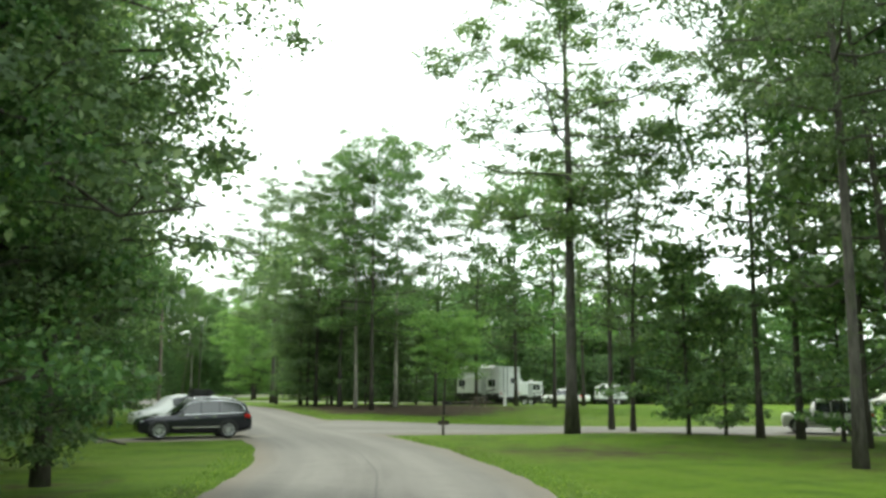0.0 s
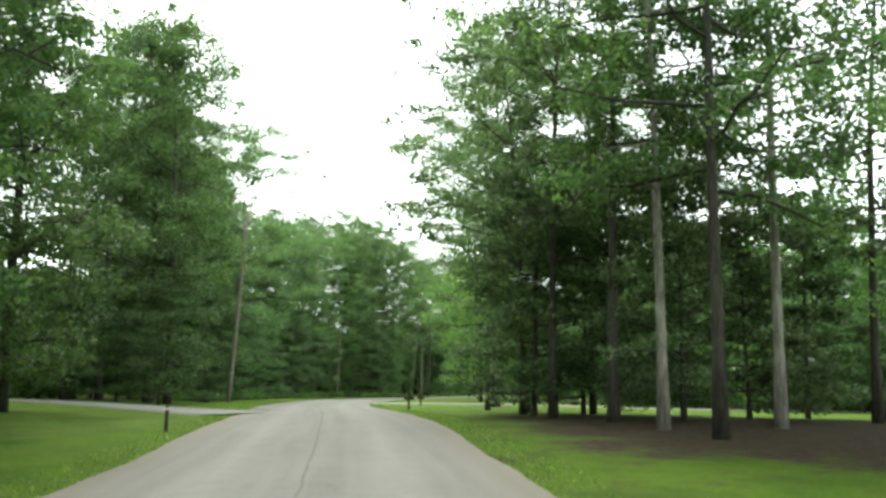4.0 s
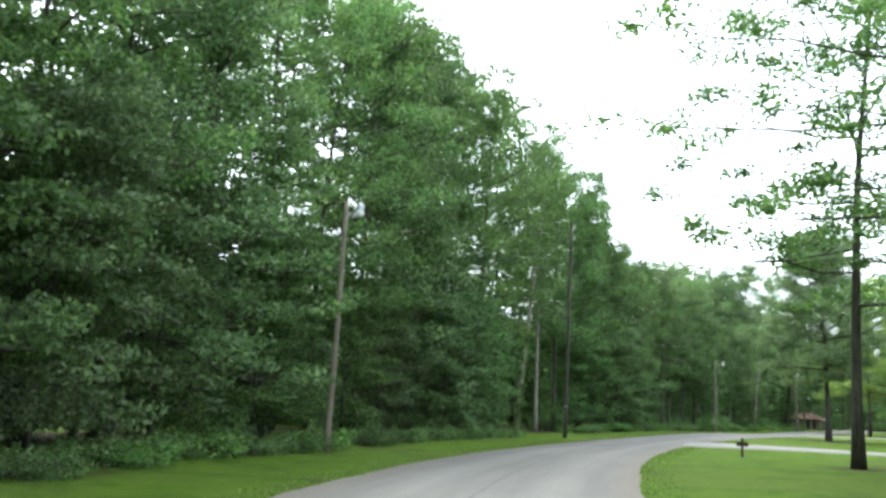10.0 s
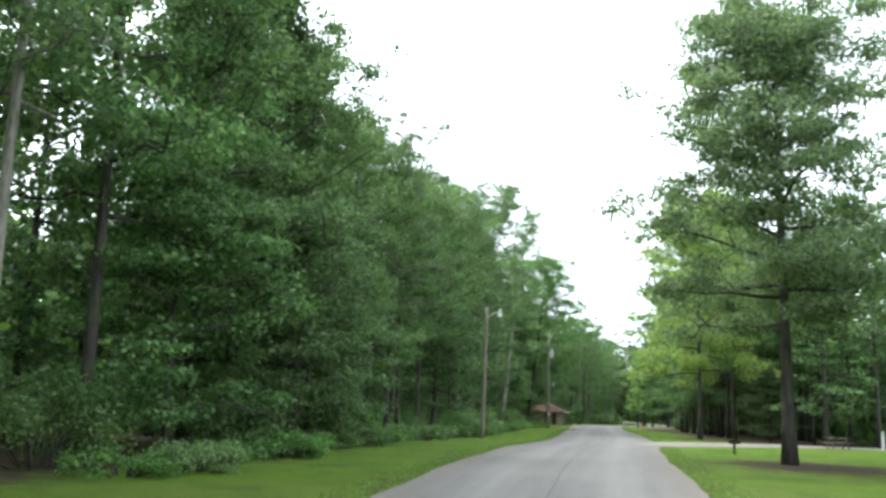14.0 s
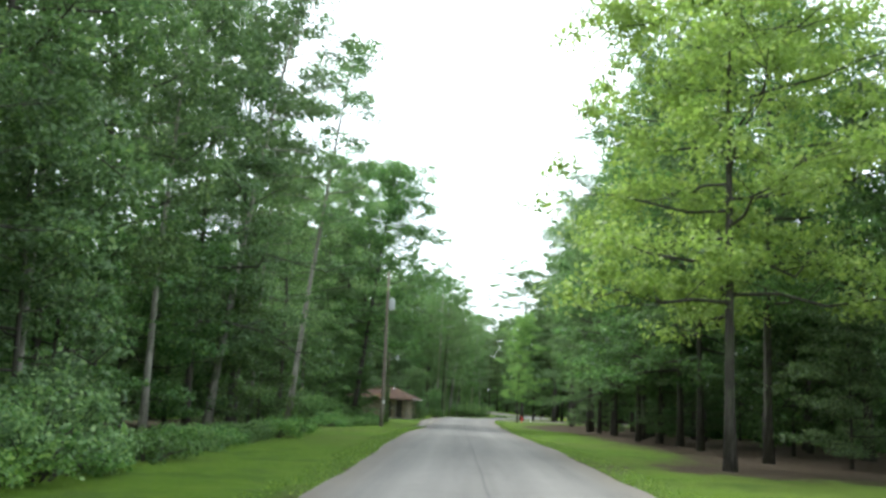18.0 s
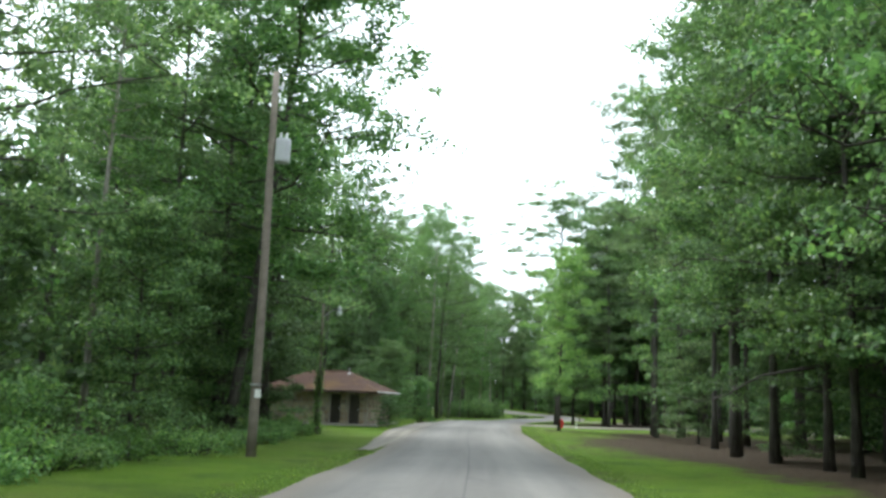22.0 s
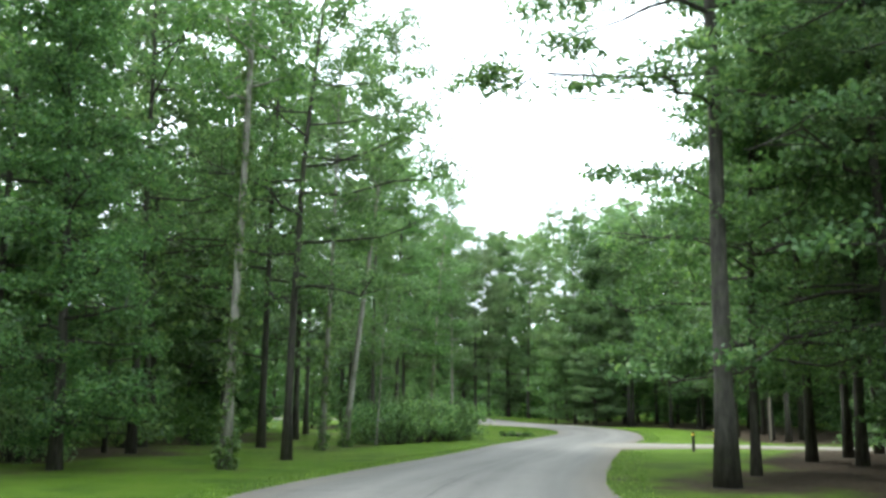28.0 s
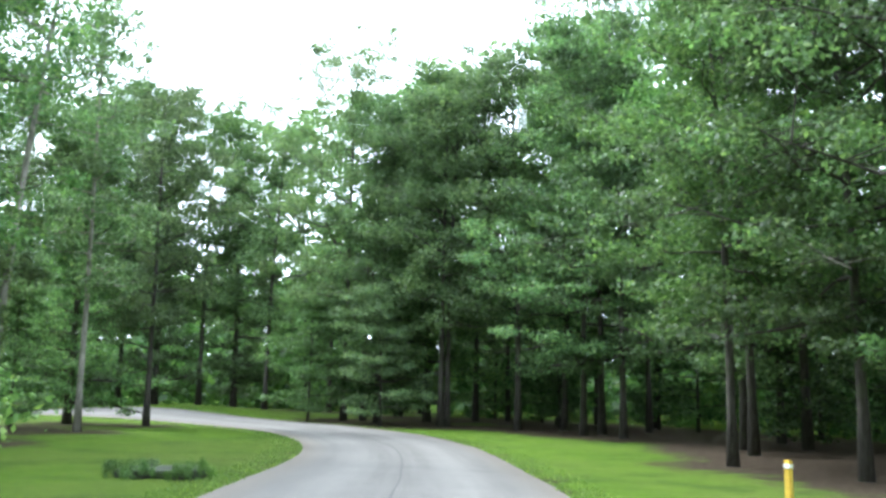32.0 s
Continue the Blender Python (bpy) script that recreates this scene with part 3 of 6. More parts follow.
# single trees, by place: (kind, x, y, height)
START = [("pine", 9.6, 52, 19), ("airy", 10.3, 49.5, 16), ("under", 12.2, 45.5, 9), ("airy", 15.2, 44, 22), ("pine", 17.2, 44.2, 23),
         ("pine", 12.2, 27, 24), ("under", 14.5, 47, 7), ("airy", 21, 40, 21), ("cedar", 26, 42, 17), ("pine", 24, 33, 24), ("edge", -13.5, 25, 20), ("edge", -8.9, 15.5, 18), ("oak", -8.8, 20.5, 20), ("edge", -10.5, 11.5, 20), ("under", -9.2, 17.5, 6), ("under", 18.5, 42.5, 8),
         ("shade", -8.6, 13.0, 20), ("shade", -9.2, 18.5, 18), ("oak", 15.5, 31, 22), ("shade", 20.5, 36, 21), ("oak", 17.5, 38, 22)]
ISLAND = [("airy", -5.2, 68.5, 20.5), ("poplar", -6.6, 71, 20), ("pine", -8.2, 74, 19), ("airy", -10.5, 77, 18), ("poplar", -3.6, 72.5, 21.5), ("airy", -12.5, 82, 16), ("airy", -10, 84, 15),
          ("pine", -13.5, 88, 17), ("airy", -0.5, 77, 18), ("oak", 6.5, 80, 19), ("airy", 9.5, 77, 20), ("airy", 3, 79, 18), ("airy", 13, 84, 19), ("airy", -17, 95, 15),
          ("under", -11.5, 79, 9), ("under", -6.2, 75.5, 8), ("under", -8.6, 79.5, 9), ("under", -4.2, 77.5, 7), ("under", -10.2, 82.5, 8), ("under", -2.2, 80, 7), ("under", -13.2, 86, 8)]
RIGHT = [("round", -30.7, 149.5, 15), ("oak", -25, 188, 19), ("spread", -33.6, 232.5, 19), ("canopy", -25.2, 274.5, 20), 
         ("airy", -28, 182, 21), ("small", -20, 164, 7), ("oak", -18, 172, 20), ("pine", -22, 240, 20), ("cedar", -17, 268, 17), ("oak", -26, 215, 17), ("oak", 9.2, 392.0, 18), ("airy", 15.2, 413.2, 22), ("oak", 16.5, 422.0, 17),
         ("shade", -1.0, 381.5, 22), ("oak", 3.5, 385, 22), ("shade", 2.0, 390, 21)]
# behind the drive on the left
LAWN = [("oak", -38.5, 97.5, 26), ("edge", -41, 99, 25), ("oak", -47, 102, 26), ("airy", -53, 106, 24), ("oak", -48, 110, 25), ("airy", -48.5, 112.5, 23), ("under", -37.5, 95, 7), ("under", -43, 98.5, 7), ("under", -49, 101.5, 7),
        ("oak", -22, 58, 28), ("edge", -25, 63, 27), ("oak", -29, 70, 25), ("edge", -33, 77, 24), ("oak", -27, 55, 25), ("edge", -20, 50, 22), ("under", -20, 56, 8)]
# round the wash house and along the left of the last bend
HOUSE = [("oak", -33.6, 368.5, 25), ("oak", -35.5, 369, 25), ("oak", -38, 371, 24), ("edge", -34.5, 374, 21), ("oak", -43, 364, 24), ("edge", -45, 356, 22), ("thin", -29, 385, 28), ("thin", -24.6, 385, 24.5), ("airy", -22, 399, 23), ("airy", -17, 407, 26),
         ("edge", -25, 379, 14), ("edge", -22.5, 388, 15), ("airy", -29, 395, 22), ("under", -23.6, 370, 6), ("airy", -37, 349, 21), ("airy", -35, 338, 26), ("airy", -33.0, 345.0, 27), ("under", -34.6, 337, 7), ("edge", -35, 346.5, 22), ("under", -32.8, 346, 5)]
BEND = [("airy", -16, 395, 22), ("oak", 3, 447.5, 17), ("edge", -0.5, 449, 16), ("oak", 4, 471, 24), ("oak", -3, 477, 25), ("edge", 1, 468, 20), ("oak", -7, 431, 21), ("poplar", -0.5, 441.5, 19), ("oak", -10, 438, 21),
        ("pine", -14, 428, 23), ("oak", -15, 419, 23), ("edge", -20, 430, 20), ("oak", -5, 441, 19), ("edge", -10, 446, 18), ("airy", -9.5, 425, 22)]


def ivy_on(tree, reach, wide):
    """Ivy round a trunk, up to a height."""
    rng = np.random.default_rng(int(reach * 10))
    n = int(reach * 15)
    a, z = rng.random(n) * 6.283, reach * rng.random(n) ** 1.2
    r = wide * (1 - 0.5 * z / reach)
    v, f = leaf_cards(rng, np.stack([np.cos(a) * r, np.sin(a) * r, z], 1), np.tile((0.16, 0.16, 0.3), (n, 1)), 16, 0.15, 0.85)
    part("ivy", quads("ivy", v, f, LEAF["ivy"]), None, tree, "ivy climbing the trunk")


def row_of(kinds, y0, y1, step, lat0, lat1, tall=None, clear=()):
    """Trees strewn beside the road from y0 to y1, between two distances from its middle."""
    y = y0
    while y < y1:
        lat = lat0 + (lat1 - lat0) * PLANT.random()
        x, yy = beside(y, lat)
        yy += PLANT.normal() * 0.6
        kind = kinds[int(PLANT.integers(len(kinds)))]
        if not any(a < x < b and c < yy < d for a, b, c, d in CLEAR + list(clear)) and abs(lateral(x, yy)[0]) > min(abs(lat0), abs(lat1)) - 1.5:
            plant(kind, x, yy, None if tall is None else tall[0] + (tall[1] - tall[0]) * PLANT.random())
        y += step * (0.45 + 1.1 * PLANT.random())


# clearings: drives, lawns, the building, as x0, x1, y0, y1
CLEAR = [(-62.2, -52.0, 205.8, 214.3), (-42, -34, 300, 309), (-60.5, -54, 203, 213), (-40, -21, 346, 372), (-8, 80, 44, 64), (-2, 90, 60, 124), (-36, -6, 119, 140), (-42, -8, 190, 208), (-36, -4, 246, 267), (-13, 40, 366, 376), (-2, 40, 398, 412), (-18, 9, 414, 447), (-46, -24, 80, 94)]

for kind, x, y, tall in START + ISLAND + RIGHT + LAWN + HOUSE + BEND:
    plant(kind, x, y, tall)
for x, y, tall, tilt, reach in ((-59.74, 211.85, 25, (0, 6), 8), (-12.9, 407, 23, (0, 6), 2), (-17.9, 388.6, 22, (0, 1), 15), (-14.2, 404, 20, (0, 1.5), 8), (-3.8, 434, 21, (0, 2), 9)):
    ivy_on(plant("mast", x, y, tall, None, tilt), reach, 0.3)
plant("pine", -20.9, 114, 27, 3, (0, 0), 1.45)
plant("pine", -6.05, 380.8, 23, 2, (0, 0), 1.4)
plant("pine", 6.6, 46.5, 26, 1, (0, 0), 1.6)
plant("shade", -3.4, 384.2, 15, 1, (0, 0), 1.0)
plant("light", -12.2, 358.2, 13, None, (0, 0), 0.8)
for x, y, tall in ((-34.5, 170, 26), (-36.5, 178, 24)):
    plant("airy", x, y, tall, None, (0, 0), 1.35)
plant("flat", 0.2, 64.7, 6.4, 0, (0, 0), 1.0)
plant("airy", -50.9, 128.0, 27)
ivy_on(plant("mast", -40.1, 306.2, 27, 1, (0, 4.8), 1.1), 3, 0.2)
plant("mast", -44.3, 296.5, 28, 0, (0, 5.5), 1.15)
plant("oak", -34.2, 335.5, 26, 1, (0, 7), 1.3)
dead = plant("poplar", -11, 409.6, 11, 0, (0, 3), 0.55)

# left of the road
TOPS = [(100, 21), (130, 27), (142, 21.5), (152, 24), (165, 25), (187, 29), (212, 32), (221, 26.5), (232, 25), (262, 20), (280, 24), (305, 28), (320, 24), (345, 25)]


def wood_edge(y0, y1, step, lat0, lat1, kinds, more):
    """A row of trees whose tops follow the line TOPS."""
    y = y0
    while y < y1:
        lat = lat0 + (lat1 - lat0) * PLANT.random()
        x, yy = beside(y, lat)
        tall = np.interp(yy, *zip(*TOPS)) * (1 + more * (0.3 + 0.7 * PLANT.random())) - (0 if more > 0 else 2.5 * PLANT.random())
        if not any(a < x < b and c < yy < d for a, b, c, d in CLEAR):
            plant(kinds[int(PLANT.integers(len(kinds)))], x, yy, tall)
        y += step * (0.75 + 0.5 * PLANT.random())


row_of(["edge", "cedar", "edge"], -24, 12, 3.6, -9.5, -11, (16, 21))
row_of(["oak", "edge", "pine"], -24, 60, 5.0, -15, -20, (18, 22))
row_of(["edge", "oak"], 52, 112, 5.0, -25, -34, (22, 26))
wood_edge(112, 236, 5.0, -13, -15, ["oak", "edge", "airy", "poplar", "cedar", "shade"], -0.06)
wood_edge(236, 284, 4.4, -13.5, -16, ["shade", "oak", "mast", "oak", "pine"], -0.06)
wood_edge(284, 338, 7.6, -13.5, -16.5, ["mast", "pine", "shade", "thin", "airy"], -0.06)
wood_edge(112, 236, 5.6, -18, -23, ["airy", "pine", "poplar", "airy"], 0.02)
wood_edge(236, 284, 6.0, -19, -25, ["thin", "pine", "oak", "airy"], 0.02)
wood_edge(284, 350, 8.5, -19, -26, ["thin", "pine", "thin", "airy"], 0.02)
row_of(["under", "bush", "under", "under"], 116, 236, 3.6, -11, -14)
row_of(["under", "under", "bush"], 236, 345, 4.4, -12, -17)
row_of(["under"], 116, 345, 4.5, -18, -22)
row_of(["weed"], 110, 345, 2.2, -9.0, -10.4)
row_of(["under", "bush"], 380, 404, 5.0, -15, -19)
row_of(["shade", "oak", "airy"], 386, 410, 5.0, -16, -23, (20, 25))
row_of(["under"], 376, 412, 4.0, -22, -28)
row_of(["oak", "pine", "edge"], 352, 420, 5.0, -24, -34, (20, 26))
# right of the road
row_of(["oak", "edge", "pine"], 128, 190, 5.0, 32, 48, (16, 22))
for k in range(17):
    plant(("oak", "edge", "cedar")[k % 3], 1 + 4.1 * k + PLANT.normal(), 128 + 2 * PLANT.normal() + (k % 2) * 5, 13 + 5 * PLANT.random())
    plant("under", 2 + 4.1 * k, 125.5 + PLANT.normal(), 6 + 2 * PLANT.random())
row_of(["oak", "edge"], 205, 250, 6.0, 22, 40, (15, 20))
row_of(["shade", "shade", "oak"], 284, 334, 4.8, 11.9, 13.6, (20, 24))
row_of(["pine", "thin", "oak"], 336, 366, 4.8, 12, 17, (19, 25))
row_of(["oak", "pine", "cedar"], 272, 366, 4.4, 15, 22, (18, 22))
row_of(["under"], 412, 452, 3.6, 19, 25)
row_of(["under"], 276, 336, 4.0, 23, 29)
row_of(["under"], 282, 350, 11.0, 13, 17, (4, 7))
row_of(["under"], 384, 446, 9.0, 13, 18, (4, 8))
row_of(["under"], 336, 366, 4.0, 22, 28)
row_of(["oak", "pine", "oak", "airy"], 381, 405, 2.2, 10, 17, (18, 23))
row_of(["under"], 381, 406, 3.0, 19, 26)
row_of(["oak", "shade"], 384, 410, 3.6, 17, 26, (18, 23))
row_of(["shade", "shade", "oak"], 414, 444, 4.2, 11, 14, (18, 21))
row_of(["oak", "shade", "pine"], 410, 450, 4.0, 16, 23, (18, 22))
for kind, x, y, tall in [("edge", 16, 450, 18.5), ("oak", 18.5, 446, 20), ("airy", 15, 453, 23), ("under", 12.5, 452, 7), ("under", -1, 467, 6), ("bush", -6, 470, 2.6), ("under", 15, 447, 7), ("under", -3, 444.5, 6), ("under", -8, 442, 7), ("under", -13, 440, 7), ("edge", 6, 467, 19), ("oak", 13, 464, 20), ("oak", 9, 467, 22), ("edge", -1, 470, 18), ("oak", 2, 474, 22),
                         ("edge", -8, 474, 19), ("oak", -6, 479, 23), ("edge", -16, 478, 19), ("oak", -14, 484, 23), ("oak", -13, 452, 20),
                         ("edge", 11.8, 468.4, 21.8), ("airy", 18.7, 467.1, 23.4), ("oak", 16.3, 453.2, 20.2), ("edge", 21.1, 459.2, 23.9), ("oak", 18.0, 445.8, 19.7), ("airy", 24.9, 455.0, 25.0), ("oak", 20.7, 442.1, 20.4), ("edge", 27.8, 449.2, 24.7), ("oak", 23.4, 438.5, 20.8), ("oak", 18.8, 473.7, 24.0), ("edge", 28.1, 470.9, 27.9),
                         ("edge", -24, 482, 20), ("oak", -20, 458, 21), ("edge", -26, 450, 20), ("oak", -30, 466, 22), ("edge", 20, 452, 20), ("oak", 24, 458, 22)]:
    plant(kind, x, y, tall)


# ---- far woods: leaf masses behind the nearer trees, too many to count ----
def far_woods():
    rng = np.random.default_rng(5)
    cs, sp, near_c, near_s = [], [], [], []
    def mass(x, y, tall, cs, sp, n=30):
        u = rng.random(n)
        r = 3.4 * np.sqrt(rng.random(n)) * (0.5 + np.sin(np.pi * np.minimum(1, 0.15 + u * 0.8)))
        a = rng.random(n) * 6.283
        z = z_at(x, y) + tall * (0.02 + 0.95 * u ** 1.15)
        cs.append(np.stack([x + r * np.cos(a), y + r * np.sin(a), z], 1))
        sp.append(np.tile((1.9, 1.9, 1.3), (n, 1)))
        a, r = rng.random(9) * 6.283, 4.6 * np.sqrt(rng.random(9))
        cs.append(np.stack([x + r * np.cos(a), y + r * np.sin(a), z_at(x, y) + 0.5 + 4.5 * rng.random(9)], 1))
        sp.append(np.tile((2.2, 2.2, 1.3), (9, 1)))
    for gx in np.arange(-112, 108, 7.5):
        for gy in np.arange(-48, 545, 7.5):
            x, y = gx + rng.normal() * 1.8, gy + rng.normal() * 1.8
            lat = lateral(x, y)[0]
            if not (25 if y < 470 else 19) < abs(lat) < (42 if lat < 0 else 46) and not (-2 < x < 100 and (127 < y < 142 or 20 < y < 38) and lat > 25) and not 88 < x < 102 > y > 30:
                continue
            if any(a - 3 < x < b + 3 and c - 3 < y < d + 3 for a, b, c, d in CLEAR):
                continue
            tall = (9 + 7 * rng.random()) if lat < 0 and y < 345 else 14 + 8 * rng.random()
            if -2 < x < 62 and 118 < y < 144:
                mass(x, y, tall, near_c, near_s, 44)
            else:
                mass(x, y, tall, cs, sp)
    v, f = leaf_cards(rng, np.concatenate(cs), np.concatenate(sp), 17, 1.0, 0.7)
    outer_c, outer_s = [], []
    for gx in np.arange(-170, 165, 11):
        for gy in np.arange(-90, 590, 11):
            x, y = gx + rng.normal() * 2.5, gy + rng.normal() * 2.5
            lat = lateral(x, y)[0]
            if not (40 if lat < 0 else 44) < abs(lat) < 105 or (-6 < x < 104 and 20 < y < 136):
                continue
            mass(x, y, 13 + 8 * rng.random(), outer_c, outer_s, 16)
    v2, f2 = leaf_cards(rng, np.concatenate(outer_c), np.concatenate(outer_s) * 1.5, 7, 2.0, 0.75)
    v1, f1 = leaf_cards(rng, np.concatenate(near_c), np.concatenate(near_s), 46, 0.55, 0.7)
    f = np.concatenate([f, f1 + len(v), f2 + len(v) + len(v1)])
    v = np.concatenate([v, v1, v2])
    ob = new("far_woods", quads("far_woods", v, f, LEAF["hard"]))
    return tagged(ob, "dense green woods closing off the campground", "woods", kind="stuff")


far_woods()


# ---- ground ----
def ground_sheet():
    def steps(a, b, lo, hi):
        fine = np.arange(a, b + 0.1, 1.6)
        grow_ = np.cumsum(4 * 1.28 ** np.arange(24))
        return np.concatenate([(a - grow_)[::-1], fine, b + grow_])
    xs, ys = steps(-110, 90, 0, 0), steps(-70, 510, 0, 0)
    X, Y = np.meshgrid(xs, ys)
    Z = height(X, Y)
    litter = np.zeros_like(X)
    for x, y, r in TREES:
        near = (np.abs(X - x) < 12) & (np.abs(Y - y) < 12)
        litter[near] += np.exp(-((X[near] - x) ** 2 + (Y[near] - y) ** 2) / (2 * (r * (0.8 if abs(lateral(x, y)[0]) > 15 else 0.5)) ** 2))
    for i in range(0, len(MIDDLE), 1):
        near = (np.abs(X - MIDDLE[i, 0]) < 7) & (np.abs(Y - MIDDLE[i, 1]) < 7)
        d = np.hypot(X[near] - MIDDLE[i, 0], Y[near] - MIDDLE[i, 1]) - MIDDLE[i, 2]
        litter[near] = np.maximum(litter[near], 0.62 * np.exp(-np.maximum(d, 0) ** 2 / 0.5))
    litter *= np.where((Y > 374) & (X < -8), 0.5, 1.0) * np.where(Y < 110, 0.5, 1.0)
    litter = np.minimum(litter, np.where(Y < 110, 0.4, 0.85))
    for x, y, r, k in ((-4, 67, 4.0, 0.7), (-1, 72, 4, 0.6), (3, 71, 4.0, 0.5), (-8, 73, 3, 0.4), (-10, 78, 3, 0.4), (6, 34, 4, 0.7), (-33, 230, 4, 0.8), (-34.8, 147, 2.4, 0.6), (-32, 150, 2.4, 0.6), (-20, 276, 6, 0.6), (-8, 352, 4, 0.45), (-15.2, 331, 2.6, 0.5), (-13.6, 338, 2.8, 0.55), (-12, 345, 2.8, 0.45), (-9, 342, 5, 0.5), *((*beside(q, 13.5), 3.6, 0.5) for q in range(278, 346, 6)), *((*beside(q, 14), 3.6, 0.45) for q in range(384, 446, 6))):
        litter += k * np.exp(-((X - x) ** 2 + (Y - y) ** 2) / (2 * r * r))
    verts = np.stack([X, Y, Z], -1).reshape(-1, 3)
    ny, nx = X.shape
    i = (np.arange(ny - 1)[:, None] * nx + np.arange(nx - 1)).ravel()
    me = quads("ground", verts, np.stack([i, i + 1, i + nx + 1, i + nx], 1), GROUND)
    at = me.attributes.new("litter", "FLOAT", "POINT")
    at.data.foreach_set("value", np.clip(litter, 0, 1.2).astype(np.float32).ravel())
    me.shade_smooth()
    return tagged(new("ground", me), "mown grass with leaf litter under the trees", "ground", kind="structure")


ground_sheet()


def strip(name, rows, mat, lift, label, category):
    """A paved strip: rows of x, y, half width; five across, edges rounded down into the grass."""
    line = smooth_through(rows, 1.0)
    d = np.gradient(line[:, :2], axis=0)
    d /= np.linalg.norm(d, axis=1)[:, None]
    rng = np.random.default_rng(len(name) + len(rows))
    wob = np.convolve(rng.normal(size=(len(line) + 8)), np.ones(5) / 5, "same")[4:-4] * 0.16
    across = ((-1.03, -0.08), (-1.0, 0.0), (-0.5, 0.03), (0, 0.05), (0.5, 0.03), (1.0, 0.0), (1.03, -0.08))
    verts, faces = [], []
    for i, (p, q) in enumerate(zip(line, d)):
        for u, dz in across:
            w = p[2] + (wob[i] if abs(u) > 0.9 else 0) * (1 if u > 0 else 0.8)
            x, y = p[0] + q[1] * u * w, p[1] - q[0] * u * w
            verts.append((x, y, z_at(x, y) + lift + dz))
    n = len(across)
    for i in range(len(line) - 1):
        for k in range(n - 1):
            a = i * n + k
            faces.append((a, a + 1, a + n + 1, a + n))
    me = mesh_of(name, verts, faces, mat, True)
    lane, far_ = me.attributes.new("across", "FLOAT", "POINT"), me.attributes.new("along", "FLOAT", "POINT")
    for i in range(len(verts)):
        lane.data[i].value, far_.data[i].value = across[i % n][0], i // n
    return tagged(new(name, me), label, category, kind="structure")


strip("road", ROAD, ASPHALT, 0.035, "worn grey asphalt campground road", "road")
for k, rows in enumerate([
        [(-8, 51.2, 8.0), (-4.5, 51.4, 6.6), (-1, 51.5, 5.2), (3, 51.5, 4.4), (14, 51.5, 4.0), (40, 52, 4.0), (90, 56, 4)],
        [(-36, 128.4, 5.2), (-28, 130.5, 3.7), (-18, 131.5, 3.4), (20, 128, 3.4)],
        [(-45, 201, 5), (-37, 201, 4.0), (-24, 200, 3.6), (20, 196, 3.6)],
        [(-37, 256, 5), (-29, 258, 4.0), (-18, 262, 3.6), (15, 275, 3.6)],
        [(-15, 371, 3.6), (-6, 371.5, 3.0), (5, 371, 2.8), (40, 368, 2.8)],
        [(-1, 405, 4.2), (6, 404.5, 3.0), (14, 401.5, 2.7), (40, 392, 2.6)],
        [(-7.6, 45.0, 0.9), (-10.0, 43.9, 1.5), (-12.6, 42.7, 1.5), (-15.5, 41.4, 0.9)],
        [(-24, 82, 3.0), (-32, 87, 2.4), (-48, 95, 2.2), (-70, 104, 2.2)],
        [(-28.3, 330, 0.3), (-26.3, 340, 0.8), (-24.6, 350, 0.95), (-22.9, 357, 0.9), (-21.4, 363, 0.8), (-19.9, 368, 0.3)]]):
    strip("side_drive", rows, ASPHALT if k == 0 else GRAVEL if k in (3, 4, 5, 6, 8) else PALE, 0.022 + 0.001 * k, "pale side drive leading to the campsites", "drive")


def tar_seam(x0, x1, y, wide=0.05):
    """A ragged dark joint across the road."""
    verts, faces = [], []
    xs = np.linspace(x0, x1, 40)
    for k, x in enumerate(xs):
        yy = y + 0.12 * math.sin(x * 1.7) + 0.06 * math.sin(x * 5.3)
        w = wide * (0.6 + 0.4 * math.sin(x * 3.1))
        off = min(1.0, abs(lateral(x, yy)[0]) / 3.4)
        z = z_at(x, yy) + 0.035 + 0.05 * (1 - off) + 0.006
        verts += [(x, yy - w, z), (x, yy + w, z)]
        if k:
            faces.append((2 * k - 2, 2 * k, 2 * k + 1, 2 * k - 1))
    return tagged(new("tar_seam", mesh_of("tar_seam", verts, faces, TAR)), "dark tar joint across the road", "road", kind="structure")


TAR = plain("tar_joint", (0.03, 0.03, 0.028), 0.8, vary=0.4, scale=8)
tar_seam(-10.6, -3.0, 48.8)


